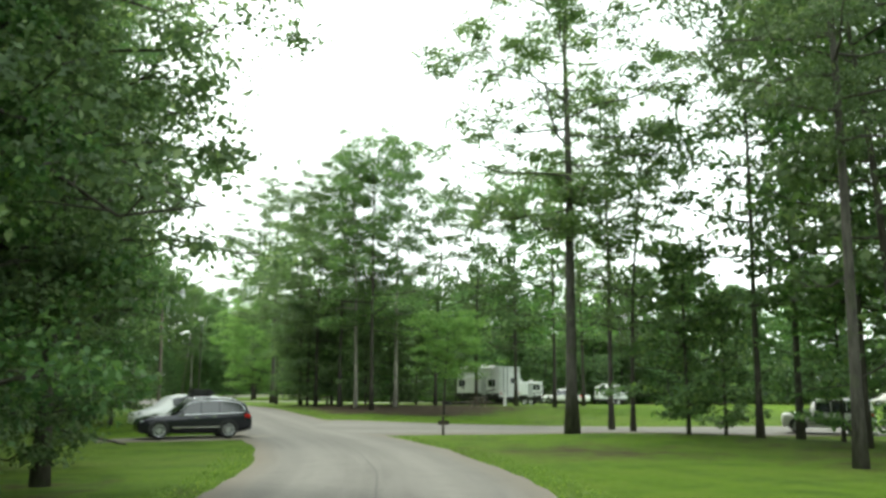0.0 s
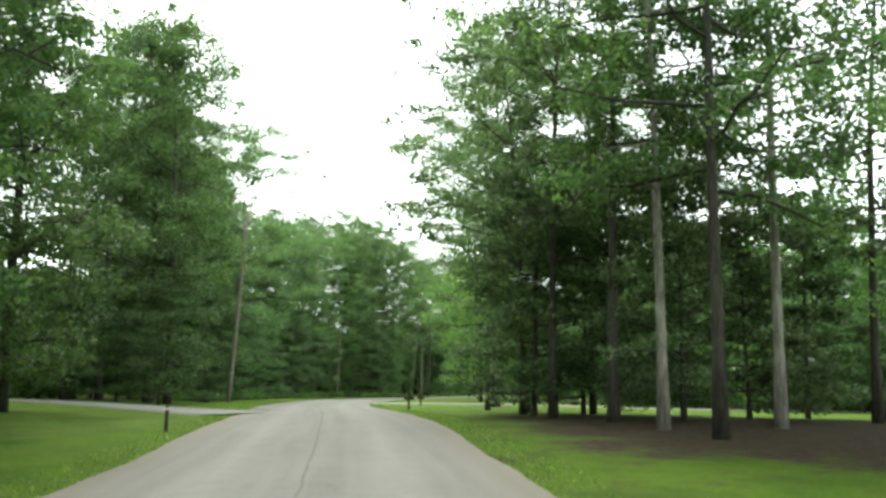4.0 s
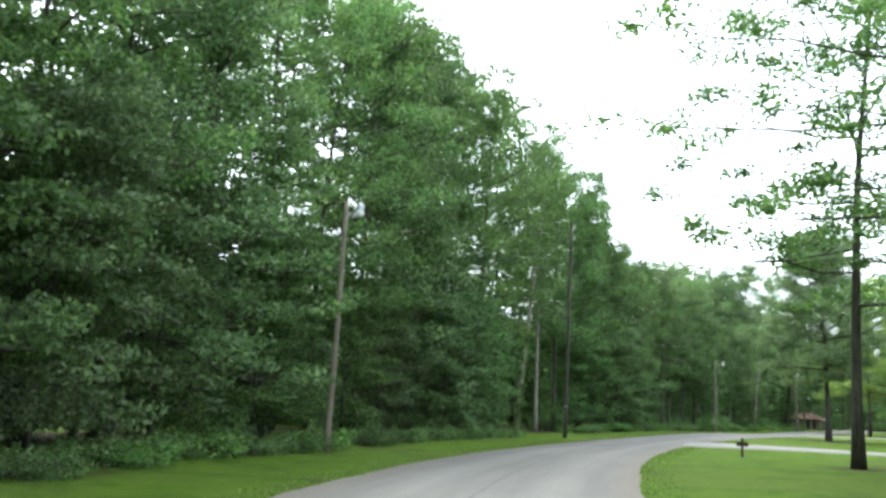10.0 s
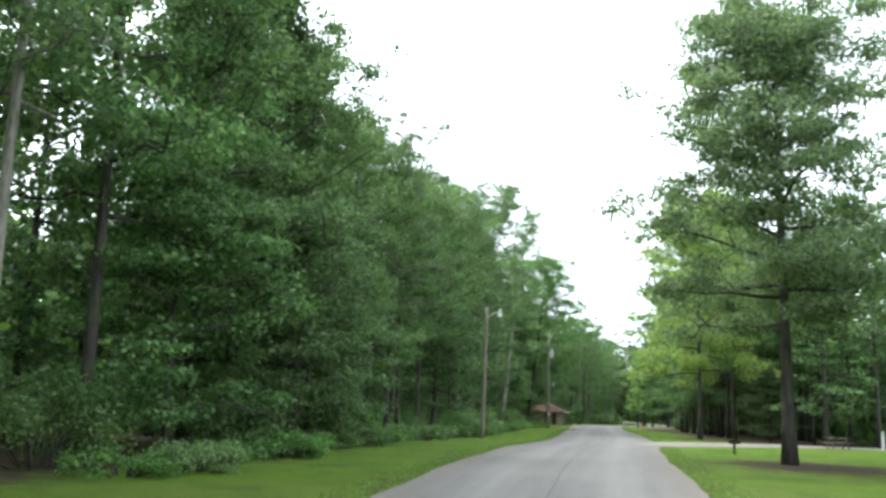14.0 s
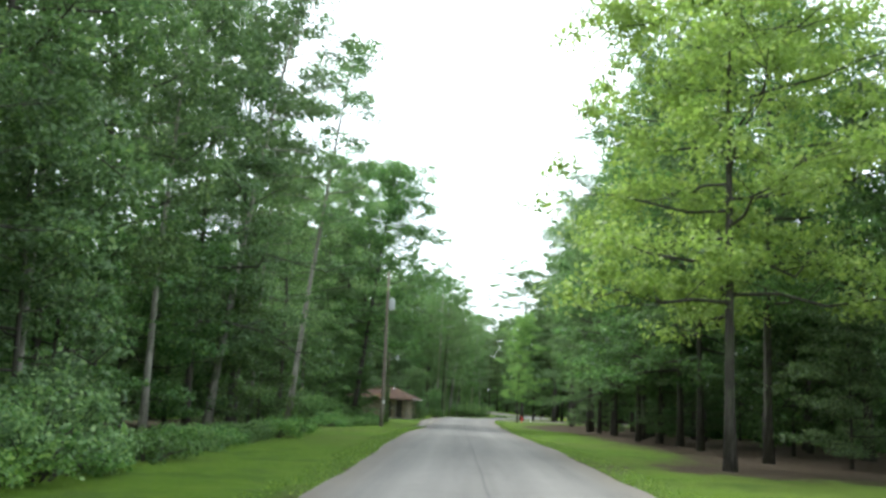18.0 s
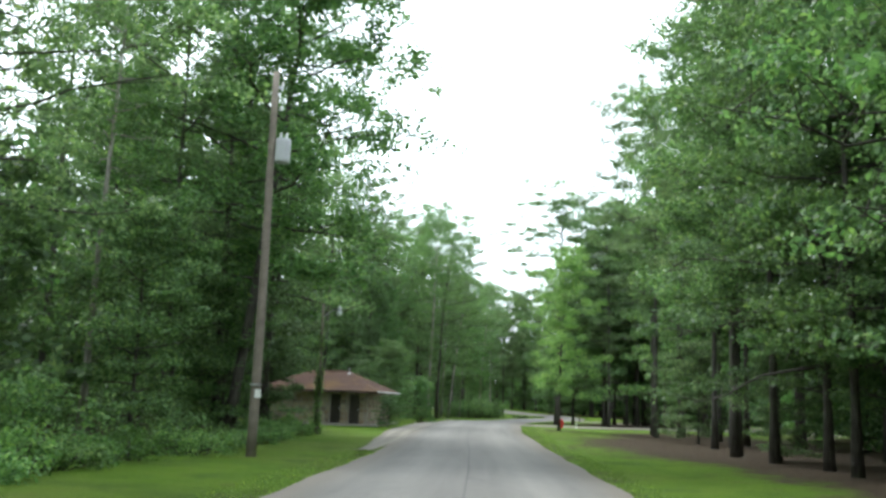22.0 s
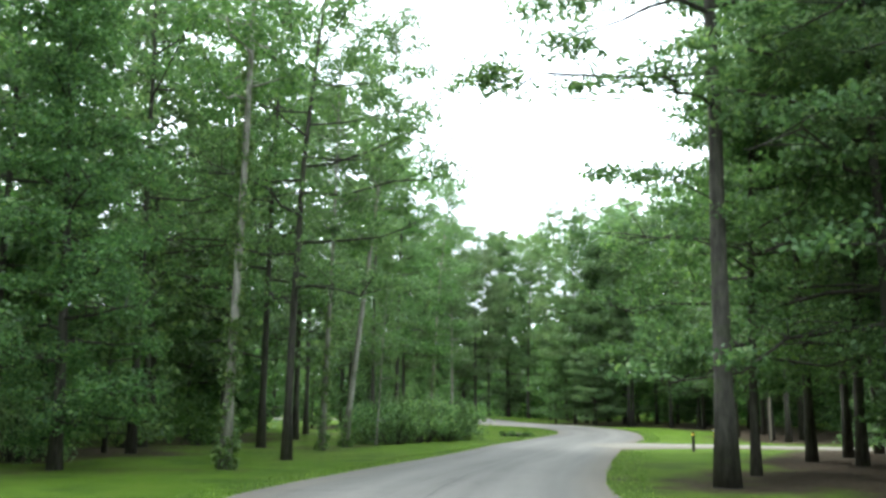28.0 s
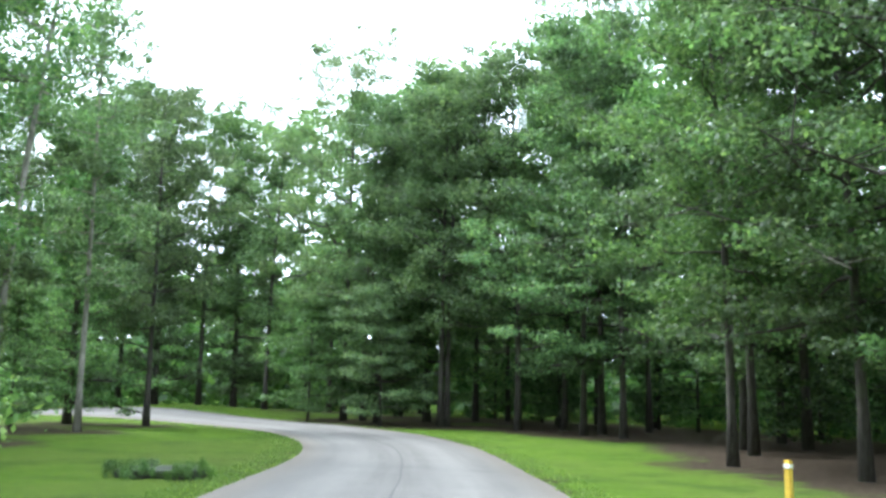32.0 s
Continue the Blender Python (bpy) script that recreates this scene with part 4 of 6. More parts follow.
def grass_blades():
    """Short ragged grass along the road's edges."""
    rng = np.random.default_rng(21)
    n = 60000
    i = rng.integers(60, len(MIDDLE) - 40, n)
    side = np.where(rng.random(n) < 0.5, -1, 1)
    lat = side * (MIDDLE[i, 2] + 0.05 + 1.1 * rng.random(n) ** 1.6)
    ahead = rng.random(n) - 0.5
    x, y = MIDDLE[i, 0] + AHEAD[i, 1] * lat + AHEAD[i, 0] * ahead, MIDDLE[i, 1] - AHEAD[i, 0] * lat + AHEAD[i, 1] * ahead
    free = np.ones(n, bool)
    for x0, x1, y0, y1 in ((-10, 80, 45.5, 57), (-40, 0, 121, 136), (-46, 0, 195.5, 206), (-40, 0, 250, 264), (-16, 40, 367, 375), (-4, 40, 399, 410), (-36, -20, 79, 91), (-18, -6, 36, 56)):
        free &= ~((x > x0) & (x < x1) & (y > y0) & (y < y1))
    x, y = x[free], y[free]
    c = np.stack([x, y, height(x, y)], 1)
    n = len(c)
    a = rng.random(n) * 6.283
    w, h = 0.012 + 0.012 * rng.random(n), 0.03 + 0.045 * rng.random(n)
    across = np.stack([np.cos(a) * w, np.sin(a) * w, 0 * a], 1)
    tip = np.stack([rng.normal(size=n) * 0.03, rng.normal(size=n) * 0.03, h], 1)
    verts = np.stack([c - across, c + across, c + tip + across * 0.3, c + tip - across * 0.3], 1).reshape(-1, 3)
    k = np.arange(n) * 4
    return tagged(new("grass", quads("grass", verts, np.stack([k, k + 1, k + 2, k + 3], 1), LEAF["blade"])), "short ragged grass along the road edge", "grass", kind="stuff")


grass_blades()


# ---- materials of the things ----
STONE = [plain("tan_field_stone", c, 0.85, vary=0.35, scale=5, relief=0.5) for c in ((0.3, 0.25, 0.17), (0.25, 0.185, 0.12), (0.34, 0.3, 0.22), (0.2, 0.165, 0.125))]
MORTAR = plain("grey_mortar", (0.27, 0.245, 0.2), 0.9, vary=0.25, scale=8, relief=0.4)
SHINGLE, nt_, b_ = material("brown_roof_shingle", 0.9, spec=0.2)
faded_ = mix(nt_, tex_noise(nt_, 14, 3, 0.7), (0.072, 0.043, 0.032), (0.138, 0.084, 0.062))
moss_ = ramp(nt_, tex_noise(nt_, 0.5, 5, 0.65), [(0.5, (0, 0, 0)), (0.68, (1, 1, 1))])
nt_.links.new(mix(nt_, maths(nt_, "MULTIPLY", moss_, 0.75), faded_, (0.19, 0.115, 0.04)), b_.inputs["Base Color"])
bump(nt_, b_, tex_noise(nt_, 22, 3), 0.6, 0.02)
TIMBER = plain("dark_stained_timber", (0.085, 0.058, 0.04), 0.75, vary=0.35, scale=7, relief=0.3)
DOOR = plain("dark_brown_door_paint", (0.035, 0.028, 0.024), 0.55, vary=0.3, scale=4)
WHITE = plain("weathered_white_paint", (0.72, 0.72, 0.69), 0.5, vary=0.12, scale=3)
CONCRETE = plain("stained_concrete", (0.34, 0.32, 0.28), 0.9, vary=0.25, scale=2.5, relief=0.4)
POLE_WOOD = plain("weathered_pole_wood", (0.2, 0.17, 0.135), 0.9, vary=0.35, scale=3, relief=0.4)
SIGN_WOOD = plain("dark_brown_sign_post", (0.045, 0.034, 0.026), 0.8, vary=0.35, scale=9, relief=0.3)
STEEL = plain("galvanised_steel", (0.5, 0.51, 0.52), 0.4, 0.8, vary=0.15, scale=8)
DARK_STEEL = plain("black_iron", (0.03, 0.03, 0.03), 0.6, 0.3, vary=0.3, scale=8)
LENS = plain("milky_lamp_lens", (0.72, 0.76, 0.76), 0.25, vary=0.06, scale=5)
RED = plain("red_hydrant_paint", (0.5, 0.035, 0.025), 0.45, vary=0.25, scale=12)
YELLOW = plain("faded_yellow_paint", (0.62, 0.42, 0.05), 0.6, vary=0.25, scale=10)
RUBBER = plain("black_tyre_rubber", (0.022, 0.022, 0.022), 0.85, vary=0.3, scale=14)
ALLOY = plain("silver_alloy", (0.58, 0.59, 0.6), 0.3, 0.9, vary=0.12, scale=8)
CHROME = plain("chrome", (0.72, 0.73, 0.74), 0.12, 1.0, vary=0.05, scale=5)
NAVY = plain("dark_graphite_car_paint", (0.02, 0.021, 0.028), 0.16, 0.25, 0.6, vary=0.12, scale=1.5)
CAR_WHITE = plain("white_car_paint", (0.74, 0.74, 0.72), 0.18, 0.0, 0.6, vary=0.05, scale=1.5)
SILVER = plain("beige_silver_car_paint", (0.45, 0.43, 0.38), 0.2, 0.5, 0.6, vary=0.06, scale=1.5)
PLASTIC = plain("black_plastic", (0.025, 0.025, 0.026), 0.55, vary=0.2, scale=10)
TINT = plain("tinted_glass", (0.02, 0.026, 0.028), 0.06, 0.0, 1.0, vary=0.1, scale=2)
REDLENS = plain("red_tail_lamp", (0.42, 0.012, 0.012), 0.15, vary=0.1, scale=6)
CLEARLENS = plain("clear_head_lamp", (0.6, 0.62, 0.63), 0.1, 0.3, vary=0.1, scale=6)
GREYSKIN = plain("grey_trailer_skin", (0.42, 0.43, 0.43), 0.35, vary=0.08, scale=2)
TRAILER = plain("white_trailer_skin", (0.68, 0.69, 0.68), 0.3, vary=0.08, scale=2)


FADED = plain("faded_ochre_paint", (0.1, 0.075, 0.035), 0.8, vary=0.3, scale=12)


# ---- vehicles ----
def lathe(profile, sides, axis="x", cap=True):
    """A bmesh turned from (radius, along) pairs round the x axis."""
    bm = bmesh.new()
    rings = []
    for r, h in profile:
        rings.append([bm.verts.new((h, r * math.cos(a), r * math.sin(a))) for a in (2 * math.pi * k / sides for k in range(sides))])
    for a, b in zip(rings, rings[1:]):
        for k in range(sides):
            bm.faces.new((a[k], a[(k + 1) % sides], b[(k + 1) % sides], b[k]))
    for ring, flip in ((rings[0], True), (rings[-1], False)):
        if cap:
            bm.faces.new(ring[::-1] if flip else ring)
    if axis == "z":
        bmesh.ops.rotate(bm, cent=(0, 0, 0), matrix=Matrix.Rotation(radians(-90), 3, "Y"), verts=bm.verts)
    bmesh.ops.recalc_face_normals(bm, faces=bm.faces)
    return bm


def wheel(parent, x, y, r, wide, side, spokes=10, rim=None):
    w = root_part("wheel", parent, (x, y, r))
    t = wide / 2
    part("tyre", lathe([(r * 0.7, -t), (r * 0.9, -t), (r, -t * 0.75), (r, t * 0.75), (r * 0.93, t), (r * 0.7, t * 0.96)], 32, cap=False), RUBBER, w)
    part("brake_disc", lathe([(r * 0.71, side * t * 0.35), (r * 0.7, side * t * 0.4)], 24), DARK_STEEL, w)
    bm = lathe([(r * 0.71, side * t * 0.9), (r * 0.7, side * t * 1.02), (r * 0.63, side * t * 0.98), (r * 0.61, side * t * 0.5)], 28, cap=False)
    for k in range(spokes):
        a = 2 * math.pi * k / spokes
        box(wide * 0.12, r * 0.12, r * 0.6, (side * t * 0.86, -math.sin(a) * r * 0.06, math.cos(a) * r * 0.06), 0.006, bm, Matrix.Rotation(a, 4, "X"))
    part("rim", bm, rim or ALLOY, w)
    part("hub_cap", lathe([(r * 0.16, side * t * 0.5), (r * 0.16, side * t * 0.98), (r * 0.08, side * t * 1.04)], 14), rim or ALLOY, w)
    return w


def wheel_well(r, side):
    """A rounded lip round a wheel, filled with a flat sheet as the opening's shade."""
    bm = bmesh.new()
    ang = [radians(-12 + 204 * k / 18) for k in range(19)]
    rings = [[bm.verts.new((x * side, q * math.cos(a), q * math.sin(a))) for a in ang] for q, x in ((r * 1.2, 0.0), (r * 1.15, 0.022), (r * 1.08, 0.024), (r * 1.06, 0.008))]
    for p, q in zip(rings, rings[1:]):
        for k in range(18):
            bm.faces.new((p[k], p[k + 1], q[k + 1], q[k]))
    # closed by a flat face whose black colour stands for shade inside the arch
    bm.faces.new(rings[-1])
    bmesh.ops.recalc_face_normals(bm, faces=bm.faces)
    return bm


def root_part(name, parent, at):
    """A wheel's or door's own base: a small mesh that carries its pieces."""
    bm = lathe([(0.05, -0.06), (0.05, 0.06)], 10)
    ob = part(name, bm, DARK_STEEL, parent)
    ob.location = at
    return ob


def car(name, m, paint, label, category, shape, long, wide, tall, wheel_r, rails=False, box_on_roof=False, bed=False, plate=True, axles=(0.175, 0.78)):
    """A car facing its own +y. shape: rows along it (share of length, sill, belt, roof, half width at belt and roof as shares)."""
    c = root(name, m, label, category, "parked vehicles")
    half, n = wide / 2, len(shape)
    bm = bmesh.new()
    loops = []
    for u, sill, belt, roof, wb, wr in shape:
        y, b, s, r = (0.5 - u) * long, belt * tall, sill * tall, roof * tall
        w, t = half * wb, half * wr
        side = [(w * 0.9, s), (w, s + (b - s) * 0.25), (w, s + (b - s) * 0.75), (w * 0.97, b), (t, max(r - 0.06, b + 0.005)), (t * 0.86, max(r, b + 0.01))]
        pts = [(x, z) for x, z in side] + [(-x, z) for x, z in side[::-1]]
        loops.append([bm.verts.new((x, y, z)) for x, z in pts])
    for a, b in zip(loops, loops[1:]):
        for k in range(12):
            bm.faces.new((a[k], b[k], b[(k + 1) % 12], a[(k + 1) % 12]))
    bm.faces.new(loops[0])
    bm.faces.new(loops[-1][::-1])
    bmesh.ops.recalc_face_normals(bm, faces=bm.faces)
    sharp = [e for e in bm.edges if len(e.link_faces) == 2 and e.calc_face_angle(0) > 0.5]
    bmesh.ops.bevel(bm, geom=sharp, offset=0.03, segments=2, affect="EDGES", clamp_overlap=True)
    body = part("body", bm, paint, c)
    body.data.shade_smooth()

    def at(u, which):
        cols = list(zip(*shape))
        return float(np.interp(u, cols[0], cols[which]))

    def pane(u0, u1, lift0, lift1, side, material_, nm, cut=0.0):
        """A side window between two stations, from belt to just under the roof."""
        g = bmesh.new()
        steps = np.linspace(u0, u1, 7)
        rows = []
        for u in steps:
            col = []
            for f in (lift0, (lift0 + lift1) / 2, lift1):
                q = u - cut * f if u == steps[-1] else u
                b, r = at(q, 2) * tall, max(at(q, 3) * tall - 0.06, at(q, 2) * tall + 0.02)
                x = half * (at(q, 4) * 0.97 * (1 - f) + at(q, 5) * f)
                col.append(g.verts.new(((x + 0.014) * side, (0.5 - q) * long, b + (r - b) * f)))
            rows.append(col)
        faces = [g.faces.new((a[k], b[k], b[k + 1], a[k + 1])) for a, b in zip(rows, rows[1:]) for k in range(2)]
        bmesh.ops.recalc_face_normals(g, faces=g.faces)
        bmesh.ops.solidify(g, geom=faces, thickness=0.012)
        return part(nm, g, material_, c)

    cuts = [0.36, 0.535, 0.70, 0.915] if not bed else [0.36, 0.48, 0.6]
    for side in (1, -1):
        for k, (a, b) in enumerate(zip(cuts, cuts[1:])):
            pane(a + 0.005, b - 0.005, 0.06, 0.94, side, TINT, "side_window", 0.035 if k == len(cuts) - 2 else 0.0)
        e_ = cuts[-1]
        ring = [(u, 0.03) for u in np.linspace(cuts[0] - 0.02, e_ - 0.01, 9)] + [(e_ + 0.008, 0.22), (e_ + 0.004, 0.55), (e_ - 0.02, 0.85)] + [(u, 0.97) for u in np.linspace(e_ - 0.05, cuts[0] - 0.02, 12)]
        line = []
        for u, f in ring:
            lo_, hi_ = at(u, 2) * tall, max(at(u, 3) * tall - 0.06, at(u, 2) * tall + 0.02)
            line.append(((half * (at(u, 4) * 0.97 * (1 - f) + at(u, 5) * f) + 0.014) * side, (0.5 - u) * long, lo_ + (hi_ - lo_) * f))
        part("window_trim", mesh_of("window_trim", *tube(line, [0.02 if rails else 0.008] * len(line), 6), CHROME if rails else PLASTIC, True), None, c)
        for u in cuts[1:3]:
            part("door_handle", box(0.03, 0.2, 0.035, (side * (half + 0.012), (0.5 - u + 0.045) * long, at(u, 2) * tall - 0.12), 0.01), CHROME, c)
        part("side_moulding", box(0.025, long * 0.42, 0.05, (side * (half + 0.004), 0.0, tall * 0.27), 0.01), CHROME if rails else PLASTIC, c)
        part("side_mirror", box(0.2, 0.1, 0.15, (side * (half + 0.06), (0.5 - cuts[0] - 0.015) * long, at(cuts[0], 2) * tall + 0.02), 0.04), paint, c)
        for u in axles:
            wheel(c, side * (half - 0.085), (0.5 - u) * long, wheel_r, 0.24, side)
            part("wheel_arch", wheel_well(wheel_r, side), PLASTIC, c).location = (side * (half + 0.002), (0.5 - u) * long, wheel_r)
        part("tail_lamp", box(0.12, 0.3, 0.19, (side * (half * at(0.95, 4) - 0.03), -long * 0.452, tall * 0.5), 0.03), REDLENS, c)
        part("head_lamp", box(0.34, 0.2, 0.16, (side * half * 0.72, long * 0.462, tall * 0.4), 0.05), CLEARLENS, c)
        if rails:
            rail = [(side * half * 0.66, (0.5 - u) * long, at(u, 3) * tall + (0.06 if 0.44 < u < 0.86 else 0.0)) for u in (0.42, 0.45, 0.6, 0.75, 0.85, 0.88)]
            part("roof_rail", mesh_of("roof_rail", *tube(rail, [0.02] * 6, 6), CHROME, True), None, c)
    # screens
    for nm, u0, u1 in (("windscreen", cuts[0] - 0.075, cuts[0] + 0.05), ("rear_window", 0.955, 0.915)):
        if bed and nm == "rear_window":
            continue
        g = bmesh.new()
        vs = []
        for u, f in ((u0, 0.12), (u1, 0.9)):
            w = half * (0.88 * at(u, 4) * (1 - f) + at(u, 5) * 0.9 * f)
            b, r = at(u, 2) * tall, at(u, 3) * tall
            vs.append((w, (0.5 - u) * long + (0.03 if nm == "windscreen" else -0.03), b + (r - b) * f + 0.02))
        quad = [g.verts.new((vs[0][0], *vs[0][1:])), g.verts.new((-vs[0][0], *vs[0][1:])), g.verts.new((-vs[1][0], *vs[1][1:])), g.verts.new((vs[1][0], *vs[1][1:]))]
        face = g.faces.new(quad)
        bmesh.ops.solidify(g, geom=[face], thickness=0.012)
        part(nm, g, TINT, c)
    part("front_bumper", box(wide * 0.94, 0.14, 0.24, (0, long * 0.478, tall * 0.16), 0.05), paint, c)
    part("grille", box(wide * 0.42, 0.05, 0.2, (0, long * 0.49, tall * 0.33), 0.03), CHROME, c)
    part("rear_bumper", box(wide * 0.94, 0.14, 0.22, (0, -long * 0.482, tall * 0.2), 0.05), PLASTIC if rails else paint, c)
    if plate:
        part("number_plate", box(0.32, 0.02, 0.16, (0, -long * 0.5, tall * 0.42), 0.004), WHITE, c)
    if box_on_roof:
        bm = box(0.95, 1.3, 0.33, (0, -0.2, tall * 1.0 + 0.1), 0.12)
        for v in bm.verts:
            if v.co.z > tall + 0.2:
                v.co.y -= 0.12 * (v.co.y + 1.2)
                v.co.z += 0.03 * math.sin(v.co.y * 9)
        part("roof_bag", bm, PLASTIC, c, "soft black roof cargo bag")
        for y in (-0.55, 0.15):
            part("strap", box(1.02, 0.04, 0.38, (0, y, tall + 0.045), 0.01), DARK_STEEL, c)
    if bed:
        part("bed_liner", box(wide * 0.8, long * 0.33, 0.04, (0, -long * 0.31, tall * 0.56), 0.01), PLASTIC, c)
    return c


SUV_SHAPE = [(0.0, 0.2, 0.4, 0.41, 0.72, 0.6), (0.03, 0.14, 0.49, 0.5, 0.88, 0.7), (0.1, 0.12, 0.54, 0.55, 0.97, 0.78), (0.26, 0.12, 0.575, 0.59, 1, 0.8), (0.33, 0.12, 0.58, 0.65, 1, 0.78), (0.43, 0.12, 0.585, 0.93, 1, 0.76),
             (0.55, 0.12, 0.59, 1.0, 1, 0.78), (0.75, 0.12, 0.61, 0.985, 1, 0.78), (0.88, 0.14, 0.63, 0.94, 0.98, 0.76), (0.95, 0.18, 0.64, 0.86, 0.94, 0.72), (0.985, 0.22, 0.6, 0.63, 0.9, 0.68), (1.0, 0.24, 0.5, 0.51, 0.86, 0.7)]
VAN_SHAPE = [(0.0, 0.2, 0.36, 0.37, 0.72, 0.6), (0.04, 0.14, 0.46, 0.47, 0.9, 0.7), (0.16, 0.12, 0.54, 0.56, 0.98, 0.76), (0.24, 0.12, 0.56, 0.64, 1, 0.76), (0.36, 0.12, 0.57, 0.93, 1, 0.76), (0.5, 0.12, 0.57, 1.0, 1, 0.8),
             (0.8, 0.12, 0.58, 0.985, 1, 0.79), (0.87, 0.13, 0.58, 0.93, 0.99, 0.77), (0.93, 0.15, 0.575, 0.78, 0.97, 0.75), (0.965, 0.17, 0.56, 0.61, 0.96, 0.76), (1.0, 0.22, 0.42, 0.43, 0.93, 0.76)]
TRUCK_SHAPE = [(0.0, 0.28, 0.5, 0.51, 0.86, 0.7), (0.03, 0.22, 0.57, 0.58, 0.96, 0.8), (0.24, 0.2, 0.6, 0.61, 1, 0.82), (0.3, 0.2, 0.6, 0.64, 1, 0.8), (0.38, 0.2, 0.6, 0.98, 1, 0.76), (0.5, 0.2, 0.6, 1.0, 1, 0.76),
               (0.6, 0.2, 0.6, 0.97, 1, 0.76), (0.63, 0.2, 0.6, 0.61, 1, 0.9), (0.98, 0.22, 0.6, 0.61, 1, 0.9), (1.0, 0.26, 0.58, 0.59, 0.98, 0.9)]
JEEP_SHAPE = [(0.0, 0.26, 0.5, 0.51, 0.8, 0.7), (0.03, 0.2, 0.56, 0.57, 0.92, 0.8), (0.26, 0.18, 0.58, 0.59, 1, 0.84), (0.31, 0.18, 0.58, 0.64, 1, 0.84), (0.37, 0.18, 0.58, 0.97, 1, 0.84), (0.6, 0.18, 0.58, 1.0, 1, 0.84),
              (0.95, 0.18, 0.58, 0.98, 1, 0.84), (0.99, 0.2, 0.57, 0.62, 0.98, 0.84), (1.0, 0.24, 0.5, 0.51, 0.95, 0.84)]


def on_ground(x, y, turn, lift=0.0):
    return pose(x, y, z_at(x, y) + lift, 0, 0, turn)


car("suv", on_ground(-11.6, 43.2, 116, 0.06), NAVY, "dark graphite SUV with black roof bag on a gravel pad", "car", SUV_SHAPE, 5.15, 2.0, 1.8, 0.39, rails=True, box_on_roof=True)
car("minivan", on_ground(-13.75, 48.6, 125, 0.0), CAR_WHITE, "white minivan parked beside the road", "car", VAN_SHAPE, 5.0, 1.95, 1.72, 0.35, axles=(0.18, 0.84))
car("pickup_truck", on_ground(15.8, 116.4, 52, 0.02), CAR_WHITE, "white crew cab pickup truck parked on the lawn", "truck", TRUCK_SHAPE, 5.9, 2.0, 1.9, 0.4, bed=True)
car("off_roader", on_ground(20.6, 49.2, 70, 0.05), CAR_WHITE, "boxy white off-roader parked on the side road", "car", JEEP_SHAPE, 4.6, 1.9, 1.85, 0.39)
car("sedan", on_ground(47, 96, 80, 0.02), SILVER, "pale car parked by the far campsite", "car", VAN_SHAPE, 4.6, 1.8, 1.5, 0.32)


